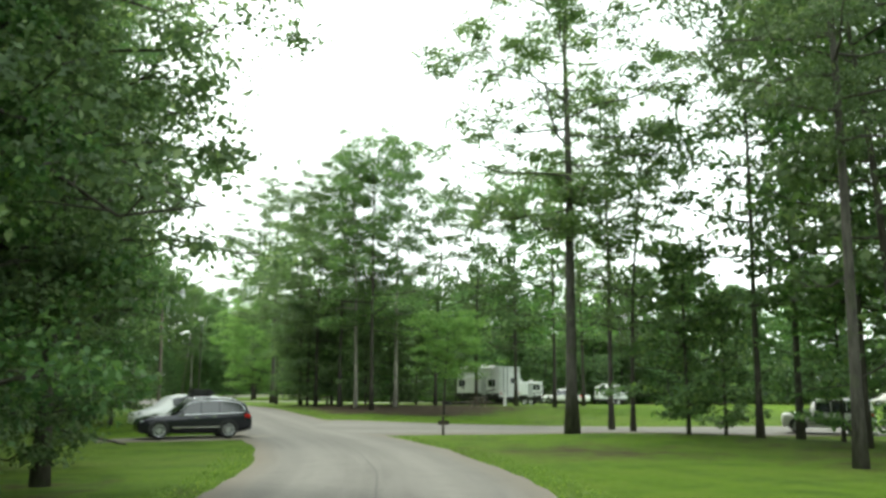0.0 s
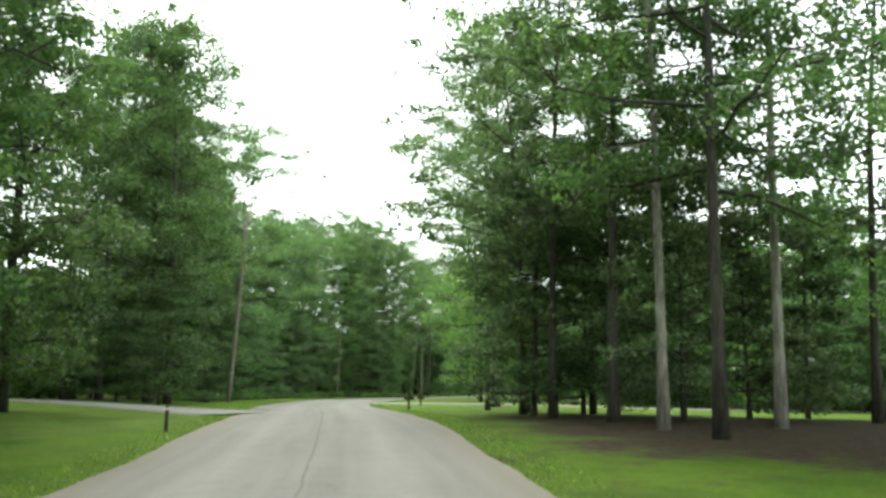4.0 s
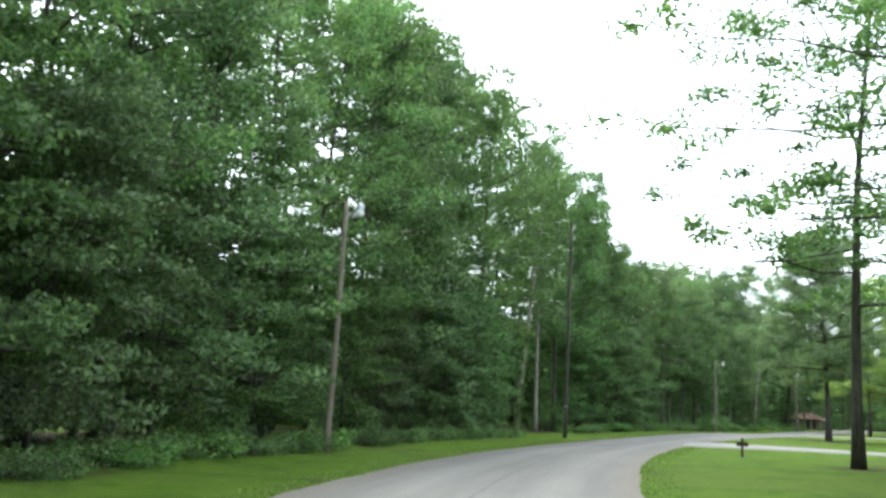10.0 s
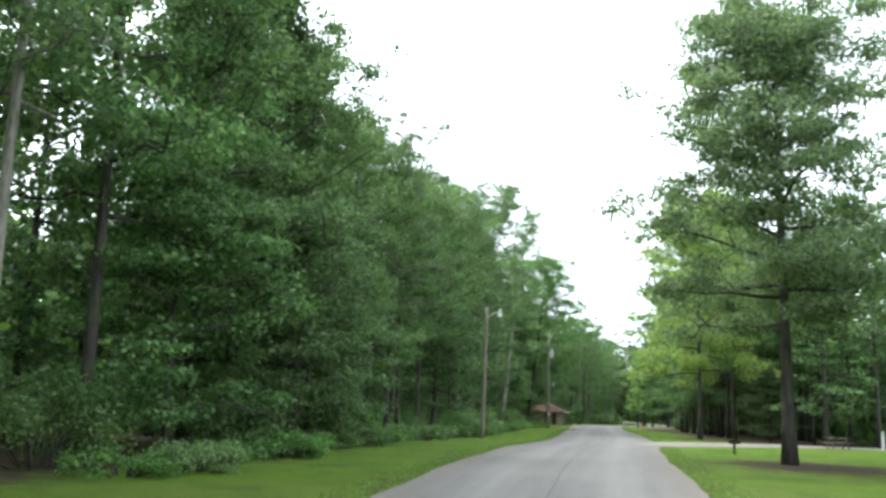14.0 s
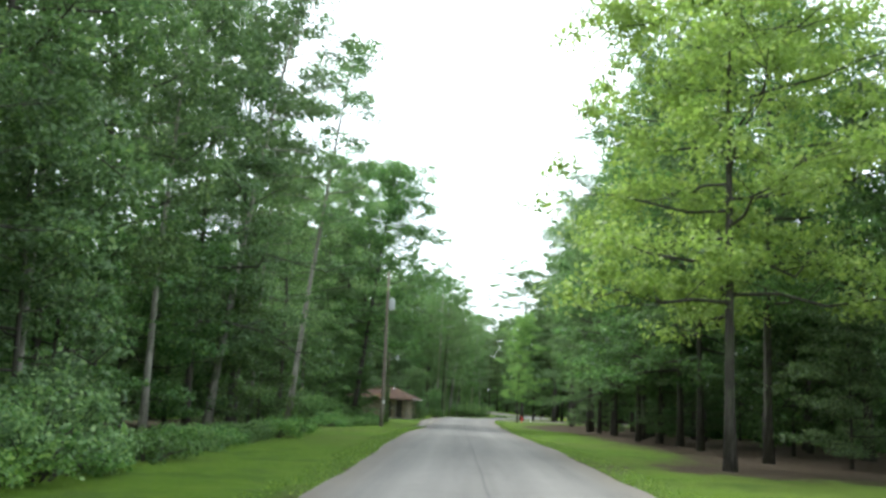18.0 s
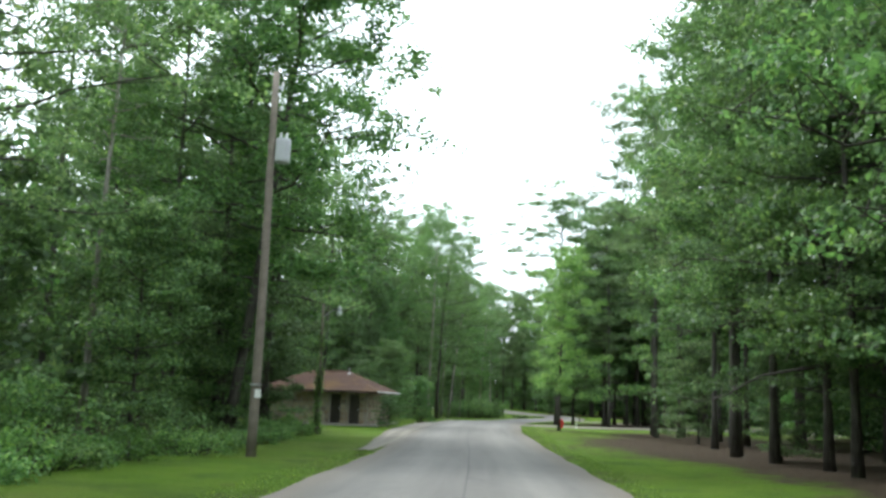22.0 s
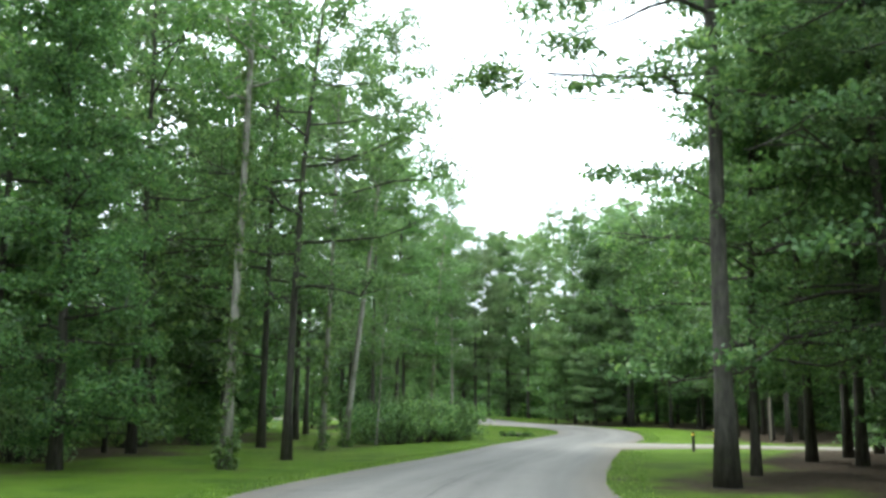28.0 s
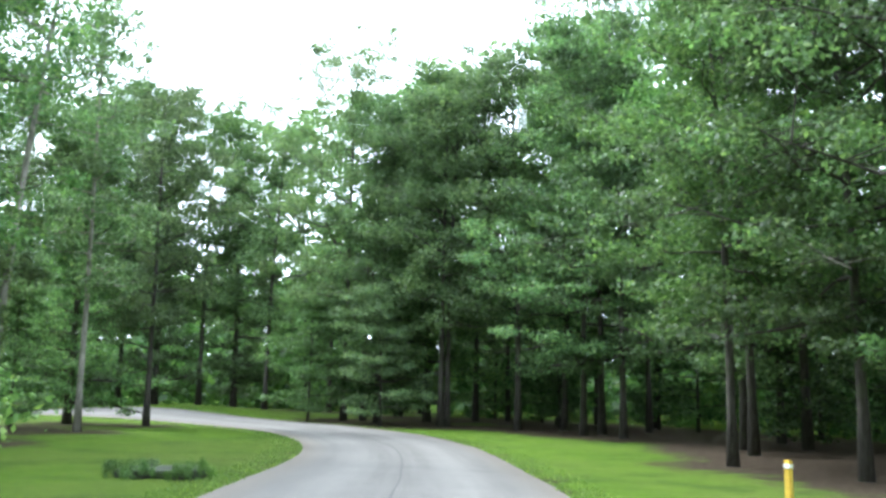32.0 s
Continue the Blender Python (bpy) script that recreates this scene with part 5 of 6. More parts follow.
def travel_trailer(name, m, label, long, tall, wide, awning=True, fold=False):
    """A travel trailer, its side along its own x, door side to -y."""
    t = root(name, m, label, "trailer", "camping trailers")
    floor = 0.75
    bm = box(long, wide, tall - floor, (0, 0, floor), 0.1)
    for v in bm.verts:
        if v.co.x < -long * 0.4 and v.co.z > floor + 1.2:
            v.co.x += 0.35 * (v.co.z - floor - 1.2) / (tall - floor)
    part("shell", bm, TRAILER, t)
    part("skirt", box(long * 0.94, wide * 0.9, 0.28, (0, 0, floor - 0.28), 0.02), PLASTIC, t)
    for x, w in ((-long * 0.36, 0.85), (-long * 0.05, 0.6), (long * 0.33, 0.9)):
        win = part("window", box(w, 0.05, 0.55, (x, -wide / 2 - 0.005, floor + 0.95), 0.03), TINT, t)
        part("window_frame", box(w + 0.08, 0.03, 0.63, (x, -wide / 2 - 0.002, floor + 0.91), 0.03), DARK_STEEL, win)
    d = part("door", box(0.66, 0.05, 1.75, (long * 0.16, -wide / 2 - 0.01, floor + 0.1), 0.03), GREYSKIN, t)
    part("door_handle", box(0.05, 0.05, 0.14, (long * 0.16 + 0.24, -wide / 2 - 0.05, floor + 0.9), 0.01), DARK_STEEL, d)
    for k, (x, z, w, a) in enumerate(((-long * 0.2, 0.55, 2.0, 12), (-long * 0.1, 0.35, 2.6, 8), (long * 0.3, 0.5, 1.6, -10))):
        part("stripe", box(w, 0.012, 0.1, (x, -wide / 2 - 0.008, floor + z), 0, None, Matrix.Rotation(radians(a), 4, "Y")), GREYSKIN if k % 2 else PLASTIC, t)
    if awning:
        part("awning", lathe([(0.08, -long * 0.36), (0.08, long * 0.36)], 12), WHITE, t).location = (0, -wide / 2 - 0.09, tall - 0.12)
        for x in (-long * 0.35, long * 0.35):
            part("awning_arm", box(0.06, 0.05, tall - floor - 0.3, (x, -wide / 2 - 0.05, floor + 0.1), 0.01), STEEL, t)
    for s in (-0.42, 0.42):
        for side in (-1, 1):
            w = wheel(t, 0, 0, 0.34, 0.22, side, 6, WHITE)
            w.matrix_basis = pose(long * 0.08 + s * 0.9, side * (wide / 2 - 0.2), 0.34, 0, 0, 90)
    for x in (-long * 0.46, long * 0.46):
        for y in (-0.8, 0.8):
            part("jack", box(0.07, 0.07, floor - 0.2, (x, y, 0), 0.01), DARK_STEEL, t)
    part("hitch", box(1.3, 0.12, 0.12, (-long / 2 - 0.6, 0, 0.5), 0.02), DARK_STEEL, t)
    if awning:
        part("slide_out", box(long * 0.3, 0.5, 1.45, (-long * 0.06, -wide / 2 - 0.2, floor + 0.35), 0.05), TRAILER, t)
        part("front_cap", box(0.1, wide * 0.9, 1.0, (-long / 2 - 0.02, 0, floor + 0.1), 0.04), PLASTIC, t, "black front panel")
        part("lower_panel", box(long * 0.98, 0.03, 0.32, (0, -wide / 2 - 0.016, floor + 0.0), 0.01), PLASTIC, t, "dark lower side panel")
        for y in (-0.82, -0.38):
            part("ladder_rail", box(0.04, 0.04, tall - floor - 0.2, (long / 2 + 0.07, y, floor + 0.15), 0.01), DARK_STEEL, t)
        part("rear_window", box(0.04, 0.8, 0.5, (long / 2 + 0.005, 0.45, floor + 1.2), 0.03), TINT, t)
        part("rear_bumper", box(0.14, wide * 0.96, 0.16, (long / 2 + 0.08, 0, floor - 0.16), 0.02), DARK_STEEL, t)
        for y in (-wide * 0.43, wide * 0.43):
            part("tail_lamp", box(0.03, 0.12, 0.2, (long / 2 + 0.012, y, floor + 0.2), 0.01), REDLENS, t)
        for k in range(5):
            part("ladder_rung", box(0.03, 0.4, 0.03, (long / 2 + 0.06, -0.6, floor + 0.3 + 0.4 * k), 0.006), STEEL, t)
    part("roof_vent", box(0.5, 0.5, 0.16, (0.6, 0, tall), 0.05), WHITE, t)
    part("air_conditioner", box(0.9, 0.7, 0.28, (-0.9, 0, tall), 0.09), WHITE, t)
    return t


travel_trailer("travel_trailer", on_ground(4.3, 84.8, -54), "white and grey travel trailer set up under the trees", 6.4, 3.45, 2.5)
travel_trailer("travel_trailer", on_ground(9.7, 105.2, -12), "small rounded white trailer with its awning out", 3.8, 2.6, 2.2)
travel_trailer("travel_trailer", on_ground(22.3, 120.8, 6), "white pop-up camper at the far edge of the lawn", 3.9, 2.4, 2.1, awning=False)
travel_trailer("travel_trailer", on_ground(52, 92, 20), "white travel trailer far across the lawn", 6.5, 3.1, 2.4)


# ---- site posts, hydrant, poles ----
def cross_post(x, y, turn):
    """A wooden site marker: a post with a cross board."""
    p = root("site_post", on_ground(x, y, turn), "dark wooden cross-shaped campsite marker in the grass", "post", "campsite markers")
    bm = box(0.13, 0.11, 1.05, (0, 0, -0.1), 0.015)
    for v in bm.verts:
        if v.co.z > 0.9:
            v.co.x *= 0.7
            v.co.y *= 0.7
    part("upright", bm, SIGN_WOOD, p)
    board = part("cross_board", box(0.56, 0.06, 0.2, (0, -0.085, 0.53), 0.02), SIGN_WOOD, p)
    for k in range(3):
        part("number_bar", box(0.035, 0.008, 0.07, (-0.1 + 0.1 * k, -0.119, 0.585)), FADED, board)
    return p


for x, y, turn in ((0.1, 46.3, 12), (-21.4, 94.6, 25), (-27.3, 115.5, 25), (-41.2, 185, 5), (-32.8, 242, -8)):
    cross_post(x, y, turn)


def marker_post(x, y, tall, paint, cap, label, wide=0.11):
    p = root("marker_post", on_ground(x, y, PLANT.random() * 30), label, "post", "marker posts")
    bm = box(wide, wide, tall + 0.1, (0, 0, -0.1), 0.015)
    for v in bm.verts:
        if v.co.z > tall - 0.03:
            v.co.x *= 0.8
    part("upright", bm, paint, p)
    part("cap", box(wide * 1.08, wide * 1.08, 0.09, (0, 0, tall - 0.16), 0.01), cap, p)
    return p


marker_post(-20.2, 69.1, 0.75, SIGN_WOOD, WHITE, "short brown wooden post with a pale band")
marker_post(1.6, 398.3, 0.85, SIGN_WOOD, YELLOW, "brown wooden site post with a yellow number plate")
marker_post(10.8, 414.3, 0.8, YELLOW, WHITE, "yellow marker post with a white top", 0.13)
marker_post(-47.3, 263.6, 1.0, POLE_WOOD, POLE_WOOD, "weathered grey wooden stub at the edge of the woods")
marker_post(5.5, 79.5, 1.3, WHITE, STEEL, "white utility hook-up post by a campsite", 0.2)
marker_post(-16.65, 259.44, 1.3, WHITE, STEEL, "white utility hook-up post on the campsite lawn", 0.16)
marker_post(-7.8, 368.4, 0.45, WHITE, STEEL, "low white standpipe beside the hydrant")


def hydrant(x, y):
    h = root("fire_hydrant", on_ground(x, y, 30), "red cast iron fire hydrant in the grass", "hydrant")
    part("barrel", lathe([(0.13, -0.05), (0.15, 0.0), (0.15, 0.05), (0.1, 0.07), (0.1, 0.45), (0.13, 0.47), (0.13, 0.52), (0.11, 0.56)], 16, "z"), RED, h)
    part("bonnet", lathe([(0.12, 0.56), (0.11, 0.63), (0.06, 0.7), (0.03, 0.72), (0.03, 0.77)], 14, "z"), RED, h)
    for a in (0, 180):
        o = part("outlet", lathe([(0.05, 0.08), (0.06, 0.16), (0.06, 0.2), (0.03, 0.21)], 12), RED, h)
        o.matrix_basis = pose(0, 0, 0.4, 0, 0, a)
    o = part("pumper_outlet", lathe([(0.07, 0.08), (0.085, 0.15), (0.085, 0.21), (0.03, 0.22)], 14), RED, h)
    o.matrix_basis = pose(0, 0, 0.36, 0, 0, 270)
    return h


hydrant(-9.3, 367.6)


def lamp_pole(x, y, tall, arm, aim, label, lamp=True, lean=0.0, r=0.13, wood=None):
    """A wooden pole; a bracket with a lamp if wanted. aim: degrees the arm points, from +x."""
    p = root("lamp_pole" if lamp else "utility_pole", on_ground(x, y, aim) @ pose(0, 0, 0, 0, lean, 0), label, "pole", "poles along the road")
    k = np.linspace(0, 1, 9)
    wave = 0.02 * np.sin(k * 5)
    tube_part("pole", np.stack([wave, wave * 0.5, -0.3 + (tall + 0.3) * k], 1), r * (1 - 0.35 * k), 12, wood or POLE_WOOD, p)
    if lamp:
        q = np.linspace(0, 1, 7)
        z0 = tall - 0.75
        tube_part("bracket", np.stack([arm * q, 0 * q, z0 + 0.45 * np.sin(q * 1.9)], 1), [0.028] * 7, 8, STEEL, p)
        head = root_part("lamp_head", p, (arm, 0, z0 + 0.36))
        part("housing", lathe([(0.1, 0.0), (0.14, 0.05), (0.14, 0.22), (0.08, 0.28)], 14, "z"), STEEL, head)
        part("shade", lathe([(0.05, -0.24), (0.13, -0.2), (0.17, -0.1), (0.15, -0.02), (0.1, 0.02)], 18, "z"), LENS, head, "milky white lamp globe")
        part("photocell", lathe([(0.04, 0.28), (0.04, 0.36)], 8, "z"), WHITE, head)
    else:
        part("band", lathe([(r * 1.05, 2.3), (r * 1.05, 2.36)], 12, "z"), STEEL, p)
        part("top_bracket", box(0.3, 0.08, 0.08, (0.12, 0, tall - 0.6), 0.01), STEEL, p)
        for s in (0.0, 0.9):
            part("insulator", lathe([(0.03, 0), (0.05, 0.04), (0.03, 0.08), (0.05, 0.12), (0.03, 0.16)], 10, "z"), WHITE, p).location = (0.22, 0, tall - 0.5 - s)
    return p


lamp_pole(-56.42, 168.2, 9.9, 0.75, -20, "grey wooden pole with a white lamp at the woods' edge", lean=2.2)
lamp_pole(-45.0, 257.3, 8.9, 0.9, -10, "grey wooden pole with a white lamp at the woods' edge", lean=1.0)
ivy_on(lamp_pole(-30.0, 344.0, 7.2, 0.9, -10, "slim wooden pole with a small lamp near the wash house", r=0.11), 5.6, 0.17)
lamp_pole(13.9, 413.0, 7.0, 1.4, 200, "slim dark wooden lamp post with a curved arm", r=0.085)
lamp_pole(-17.6, 57.3, 8.4, 1.2, 0, "wooden pole with a curved lamp bracket", r=0.12)
lamp_pole(-42.95, 113.2, 15.6, 0, 0, "tall grey wooden utility pole at the grass edge", lamp=False, r=0.17, lean=3.6)
lamp_pole(-53.99, 204.19, 16.5, 0, 0, "tall dark wooden utility pole before the woods", lamp=False, r=0.15, lean=1.0, wood=BARK["hard"])
pole = lamp_pole(-32.4, 323.4, 13.2, 0, 0, "tall wooden utility pole carrying a grey transformer", lamp=False, r=0.17)
can = part("transformer", lathe([(0.12, 0), (0.24, 0.03), (0.26, 0.1), (0.26, 0.8), (0.24, 0.86), (0.1, 0.9)], 18, "z"), GREYSKIN, pole)
can.location = (0.38, -0.1, 9.9)
for k in (-0.1, 0.1):
    part("bushing", lathe([(0.03, 0), (0.05, 0.05), (0.03, 0.1), (0.05, 0.15), (0.02, 0.22)], 10, "z"), WHITE, can).location = (k, 0, 0.88)
part("notice_plate", box(0.2, 0.02, 0.28, (0.1, -0.17, 1.9), 0.004), WHITE, pole)


# ---- wash house: stone walls, hipped shingle roof ----
def wash_house():
    m = on_ground(-25.35, 360.05, -15)    # own +y runs along the road, own -x away from it; base at the middle of the road-side wall
    h = root("wash_house", m, "small stone wash house with dark doors and a brown hipped roof", "building")
    wide, deep, top, thick = 7.4, 8.3, 2.3, 0.3
    slab = part("slab", box(wide + 1.6, deep + 1.4, 0.12, (-wide / 2, 0, -0.06), 0.02), CONCRETE, h)
    # walls as runs of masonry between openings; (axis, fixed, openings)
    front_open = [(-2.25, 0.76), (-0.92, 0.76)]
    side_open = [(1.9, 1.5)]

    def masonry(run, fixed, openings, axis, face):
        cuts, pos = [], run[0]
        for c, w in sorted(openings):
            cuts.append((pos, c - w / 2))
            pos = c + w / 2
        cuts.append((pos, run[1]))
        wall = root_wall(axis, fixed, run)
        for a, b in cuts:
            mid, ln = (a + b) / 2, b - a
            place, size = ((mid, fixed, 0.06), (ln, thick)) if axis == "x" else ((fixed, mid, 0.06), (thick, ln))
            part("pier", box(*size, top - 0.06, place, 0.015), MORTAR, wall)
            stones(wall, a, b, fixed + face * thick / 2, axis, face)
        return wall

    def root_wall(axis, fixed, run):
        mid, ln = (run[0] + run[1]) / 2, run[1] - run[0]
        size, place = ((ln, thick * 0.9), (mid, fixed, top - 0.22)) if axis == "x" else ((thick * 0.9, ln), (fixed, mid, top - 0.22))
        return part("wall", box(*size, 0.22, place, 0.01), MORTAR, h)

    rng = np.random.default_rng(11)
    blanks = []
    for k in range(6):
        bm = bmesh.new()
        n = 5 + k % 4
        pts = [(0.52 * np.sign(math.cos(a)) * abs(math.cos(a)) ** 0.6 * (0.78 + 0.3 * rng.random()), 0.52 * np.sign(math.sin(a)) * abs(math.sin(a)) ** 0.6 * (0.78 + 0.3 * rng.random())) for a in np.sort(np.arange(n) * 2 * math.pi / n + rng.normal(size=n) * 0.22)]
        low = [bm.verts.new((x, 0, z)) for x, z in pts]
        high = [bm.verts.new((x * 0.86, 1, z * 0.86)) for x, z in pts]
        bm.faces.new(high)
        for i in range(n):
            bm.faces.new((low[i], low[(i + 1) % n], high[(i + 1) % n], high[i]))
        bmesh.ops.recalc_face_normals(bm, faces=bm.faces)
        me = bpy.data.meshes.new("stone")
        bm.to_mesh(me)
        bm.free()
        me.materials.append(STONE[k % 4])
        blanks.append(me)

    def stones(wall, a, b, plane, axis, face):
        z = 0.2
        while z < top - 0.15:
            s = a + 0.14
            tallness = 0.24 + 0.1 * rng.random()
            while s < b - 0.1:
                w = min(0.26 + 0.24 * rng.random(), max(0.2, (b - s) * 1.1))
                ob = part("stone", blanks[int(rng.integers(6))], None, wall)
                loc = (s, plane, z + 0.05 * rng.normal() * 0.5) if axis == "x" else (plane, s, z + 0.05 * rng.normal() * 0.5)
                turn = (0 if face > 0 else 180) if axis == "x" else (-90 if face > 0 else 90)
                ob.matrix_basis = pose(*loc, 0, 0, turn) @ Matrix.Diagonal((w * 1.02, 0.03 + 0.03 * rng.random(), tallness * 1.05, 1))
                s += w * 0.95
            z += tallness * 0.92

    masonry((-wide, 0.0), -deep / 2, front_open, "x", -1)
    masonry((-deep / 2 + thick / 2, deep / 2), -thick / 2, side_open, "y", 1)
    for x0, x1, y0, y1 in ((-wide, 0, deep / 2 - thick, deep / 2), (-wide, -wide + thick, -deep / 2 + thick, deep / 2 - thick)):
        part("wall", box(x1 - x0, y1 - y0, top - 0.06, ((x0 + x1) / 2, (y0 + y1) / 2, 0.06), 0.01), MORTAR, h)
    for c, w in front_open:
        d = part("door", box(w - 0.06, 0.06, 2.02, (c, -deep / 2 + 0.1, 0.08), 0.01), DOOR, h)
        part("door_frame", box(w, 0.1, 0.1, (c, -deep / 2 + 0.05, 2.06), 0.01), TIMBER, d)
        part("door_handle", box(0.04, 0.08, 0.14, (c + w * 0.32, -deep / 2 + 0.04, 1.0), 0.01), STEEL, d)
    for y in (1.53, 2.27):
        d = part("door", box(0.06, 0.72, 2.02, (-0.25, y, 0.08), 0.01), DOOR, h)
        part("door_handle", box(0.08, 0.04, 0.14, (-0.19, 1.9 + (0.12 if y > 1.9 else -0.12), 1.0), 0.01), STEEL, d)
    # roof: hipped, with courses of shingles
    over = 0.75
    x0, x1, y0, y1, ez, rz = -wide - over, over, -deep / 2 - over, deep / 2 + over, top + 0.02, 3.72
    rx0, rx1 = x0 + 2.9, x1 - 2.9
    roof = bmesh.new()
    e = [roof.verts.new(p) for p in ((x0, y0, ez), (x1, y0, ez), (x1, y1, ez), (x0, y1, ez))]
    u = [roof.verts.new(p) for p in ((x0, y0, ez - 0.12), (x1, y0, ez - 0.12), (x1, y1, ez - 0.12), (x0, y1, ez - 0.12))]
    r = [roof.verts.new((rx0, 0, rz)), roof.verts.new((rx1, 0, rz))]
    for f in ((e[0], e[1], r[1], r[0]), (e[1], e[2], r[1]), (e[2], e[3], r[0], r[1]), (e[3], e[0], r[0]), u[::-1]):
        roof.faces.new(f)
    for k in range(4):
        roof.faces.new((e[k], u[k], u[(k + 1) % 4], e[(k + 1) % 4]))
    bmesh.ops.recalc_face_normals(roof, faces=roof.faces)
    roof = part("roof", roof, SHINGLE, h, "brown shingle roof with faded patches")
    rows = 15
    for k in range(rows):
        f = k / rows
        z = ez + (rz - ez) * f
        for a, b, ra, rb in ((e_, f_, g_, i_) for e_, f_, g_, i_ in (((x0, y0), (x1, y0), (rx0, 0), (rx1, 0)), ((x1, y0), (x1, y1), (rx1, 0), (rx1, 0)))):
            pa = np.array((a[0] + (ra[0] - a[0]) * f, a[1] + (ra[1] - a[1]) * f, z + 0.02))
            pb = np.array((b[0] + (rb[0] - b[0]) * f, b[1] + (rb[1] - b[1]) * f, z + 0.02))
            if np.linalg.norm(pb - pa) > 0.3:
                part("shingle_course", mesh_of("shingle_course", *tube([pa, pb], [0.009, 0.009], 4), SHINGLE), None, roof)
    part("fascia", box(0.04, y1 - y0, 0.1, (x1 + 0.02, 0, ez - 0.09), 0.005), WHITE, h, "white painted fascia board")
    part("fascia", box(x1 - x0, 0.04, 0.16, ((x0 + x1) / 2, y0 - 0.02, ez - 0.14), 0.005), TIMBER, h)
    part("ridge_cap", mesh_of("ridge_cap", *tube([(rx0, 0, rz + 0.02), (rx1, 0, rz + 0.02)], [0.07, 0.07], 8), SHINGLE, True), None, h)
    pipe = part("vent_pipe", lathe([(0.05, -0.1), (0.05, 0.32), (0.075, 0.33), (0.075, 0.37)], 12, "z"), STEEL, h)
    pipe.location = (rx1 - 0.1, -0.35, rz - 0.08)
    part("flashing", box(0.34, 0.3, 0.05, (rx1 - 0.1, -0.42, rz - 0.17), 0.01, None, Matrix.Rotation(0.27, 4, "X")), WHITE, h)
    for k in range(9):
        part("rafter_tail", box(0.09, 0.7, 0.12, (x0 + 0.5 + k * (x1 - x0 - 1) / 8, -deep / 2 - 0.35, ez - 0.22), 0.01), TIMBER, h)
    return h


wash_house()
bench = root("stone_bench", on_ground(-25.65, 357.2, -15), "low dark bench against the wash house wall", "bench")
part("seat", box(0.45, 2.1, 0.07, (0.35, 0, 0.42), 0.015), TIMBER, bench)
for k in (-0.85, 0.85):
    part("leg", box(0.36, 0.1, 0.42, (0.35, k, 0), 0.015), MORTAR, bench)
kerb = tagged(new("kerb", mesh_of("kerb", *gather([tube([(-19.0, 366.6, 0.06), (-21.4, 365.8, 0.06)], [0.11, 0.11], 4)]), CONCRETE)), "low concrete kerb of the parking pad", "kerb", kind="structure")


# ---- picnic tables, drain, fire ring, small clutter ----
def picnic_table(x, y, turn):
    t = root("picnic_table", on_ground(x, y, turn), "weathered wooden picnic table with attached benches", "table", "picnic tables")
    for k in range(4):
        part("top_board", box(1.8, 0.17, 0.04, (0, -0.28 + 0.185 * k, 0.72), 0.008), POLE_WOOD, t)
    for s in (-1, 1):
        for k in range(2):
            part("bench_board", box(1.8, 0.13, 0.04, (0, s * (0.6 + 0.145 * k), 0.43), 0.008), POLE_WOOD, t)
        part("cross_beam", box(0.08, 1.5, 0.09, (s * 0.65, 0, 0.35), 0.01), POLE_WOOD, t)
        for q in (-1, 1):
            part("leg", box(0.08, 0.09, 0.86, (s * 0.65 + 0.05, q * 0.32, -0.03), 0.01, None, Matrix.Rotation(q * 0.38, 4, "X")), POLE_WOOD, t)
    return t


for x, y, turn in ((-21.2, 256.4, 20), (-21, 150, 40), (3, 74.5, 60), (-18, 146, 10)):
    picnic_table(x, y, turn)


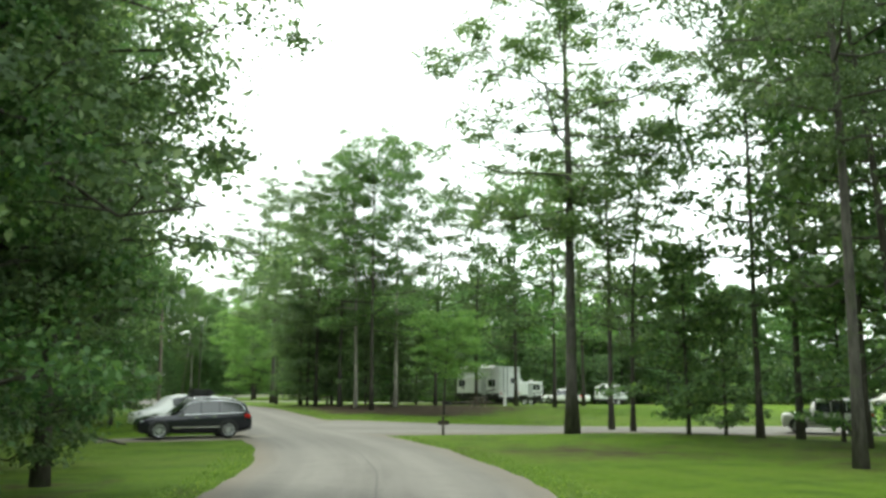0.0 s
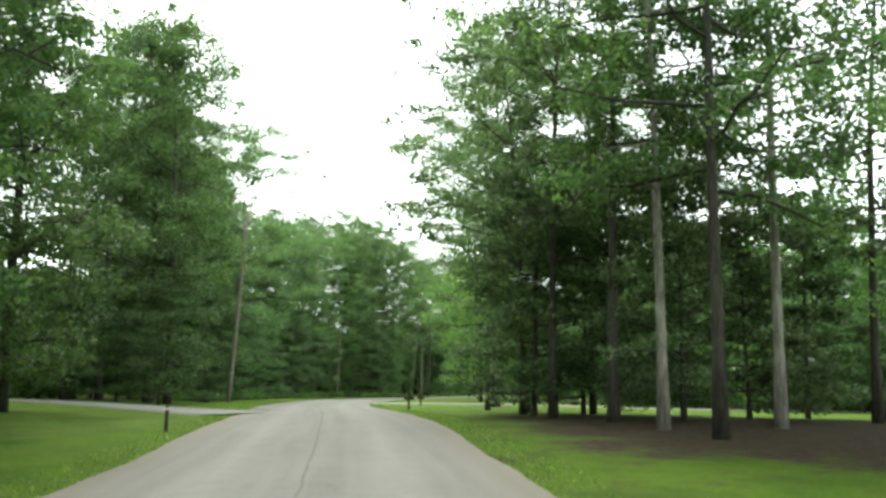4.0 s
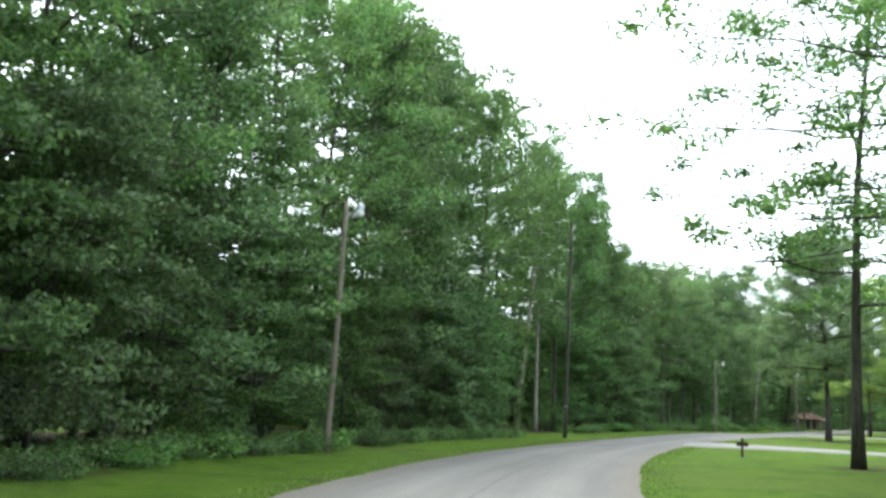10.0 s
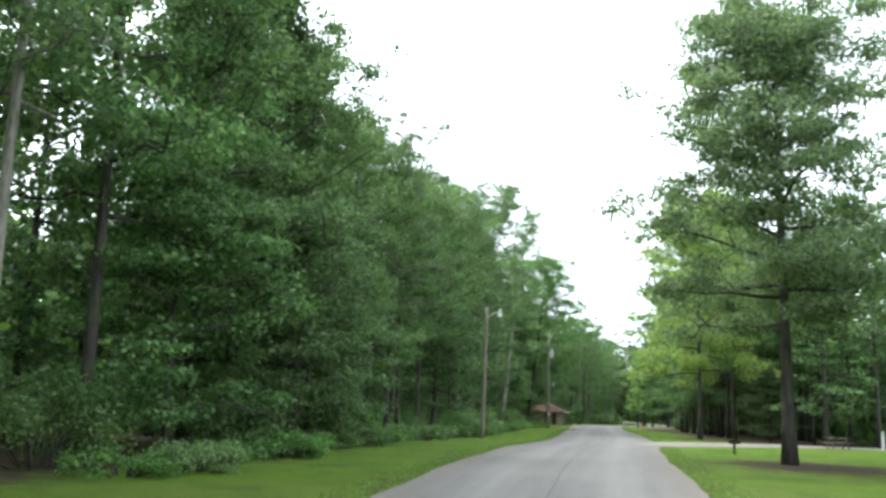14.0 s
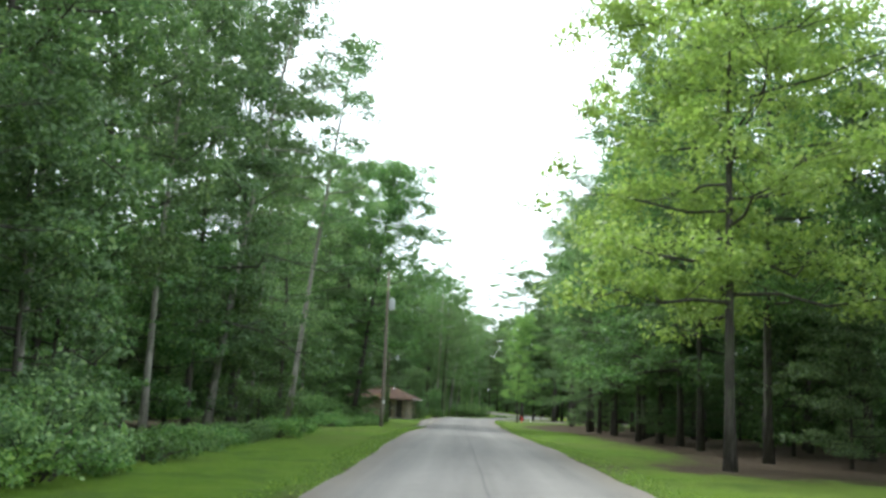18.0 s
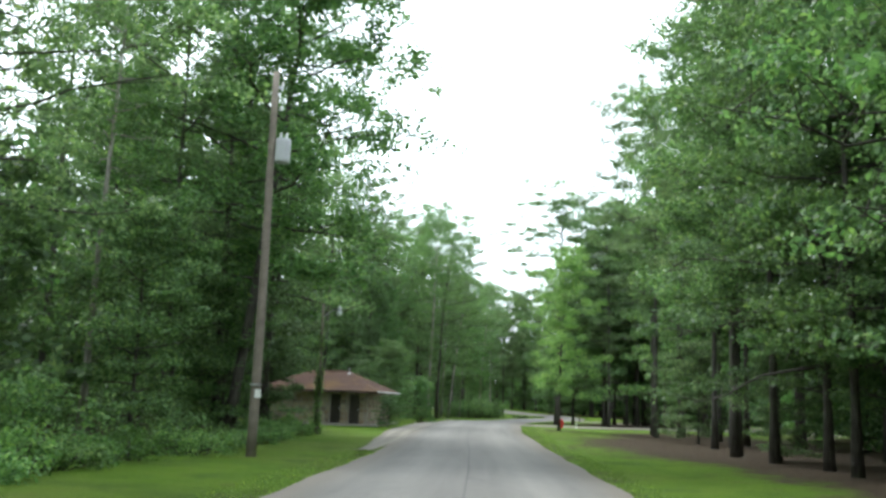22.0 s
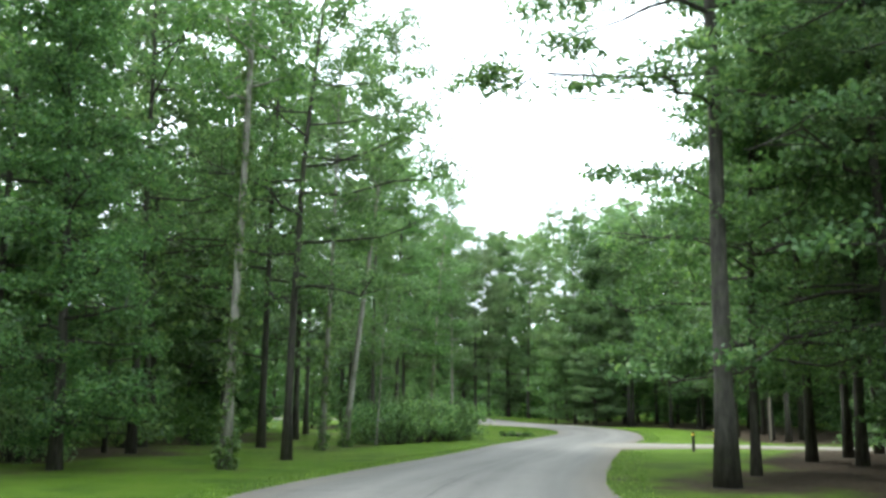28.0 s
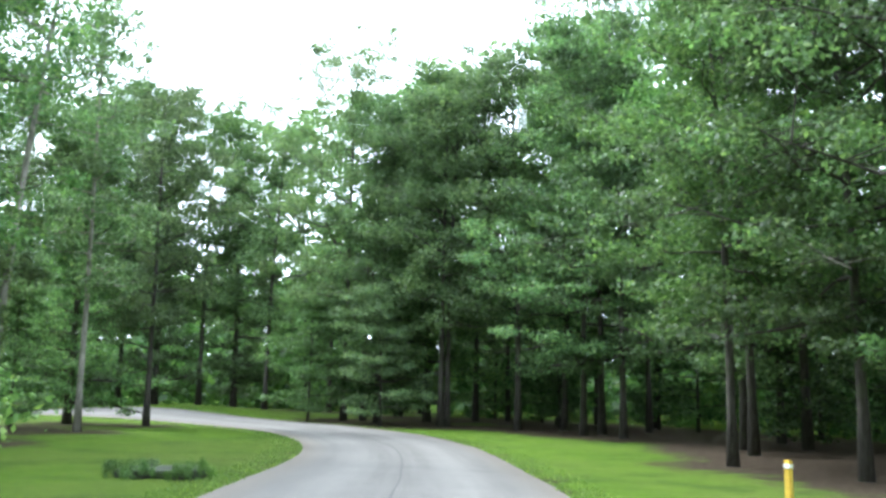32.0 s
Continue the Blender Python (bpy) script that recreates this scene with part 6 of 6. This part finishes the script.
def storm_drain(x, y, turn):
    """A sunken inlet: a low mossy slab over a slot shaded by a black plate, with grass hanging over it."""
    d = root("storm_drain", on_ground(x, y, turn), "low mossy storm drain inlet sunk in the lawn", "drain")
    moss = plain("mossy_dark_concrete", (0.05, 0.06, 0.035), 0.95, vary=0.5, scale=4, relief=0.6)
    bm = box(1.7, 0.9, 0.09, (0, 0.1, 0.17), 0.035)
    for v in bm.verts:
        v.co.z += 0.05 * math.sin(v.co.x * 3.1) + 0.04 * math.sin(v.co.y * 5) - 0.06
    part("lid", bm, moss, d)
    part("back_wall", box(1.6, 0.15, 0.3, (0, 0.5, -0.12), 0.02), moss, d)
    for k in (-0.78, 0.78):
        part("side_wall", box(0.16, 0.9, 0.3, (k, 0.1, -0.12), 0.03), moss, d)
    # thin black plate in place of the shade down in the slot
    part("throat", box(1.4, 0.7, 0.03, (0, 0.1, 0.0)), DARK_STEEL, d)
    return d


storm_drain(-0.1, 421.2, -25)
for x, y in ((-0.9, 421.5), (0.6, 420.8), (-0.2, 421.8), (0.2, 420.4), (-0.6, 420.8)):
    plant("weed", x, y, 0.42, None, (0, 0), 0.5)



def fire_ring(x, y):
    f = root("fire_ring", on_ground(x, y, 0), "rusty iron campfire ring on bare soil", "fire ring", "fire rings")
    bm = lathe([(0.42, -0.02), (0.42, 0.26), (0.4, 0.26), (0.4, -0.02)], 24, "z")
    part("ring", bm, DARK_STEEL, f)
    part("grate", box(0.7, 0.5, 0.02, (0, 0.05, 0.27), 0.005), DARK_STEEL, f)
    return f


fire_ring(0.5, 80)
fire_ring(-19, 143)
fire_ring(-26.5, 147)
log_ = root("log", on_ground(3.5, 82.5, 0), "old log lying at the edge of a campsite", "log")
tube_part("trunk_piece", [(-2.6, 0.0, 0.14), (-0.8, 0.1, 0.16), (1.0, 0.0, 0.15), (2.4, -0.2, 0.13)], [0.14, 0.15, 0.14, 0.11], 9, BARK["pine"], log_)

# bushes in places of their own
for x, y, tall in ((-9.8, 410.5, 2.7), (-8.0, 412.4, 2.9), (-6.4, 414, 2.8), (-5.0, 416, 2.6), (-8.2, 415, 3.0), (-10.8, 413.5, 2.8), (-44.8, 265.4, 2.3), (-46.3, 266.5, 2.0)):
    plant("bush", x, y, tall)

plant("under", -21.7, 365.4, 3.3, 1, (0, 0), 1.0)
plant("bush", -21.5, 365.0, 1.5, 1, (0, 0), 0.5)
plant("under", -25.1, 354.5, 2.0, 2, (0, 0), 0.95)
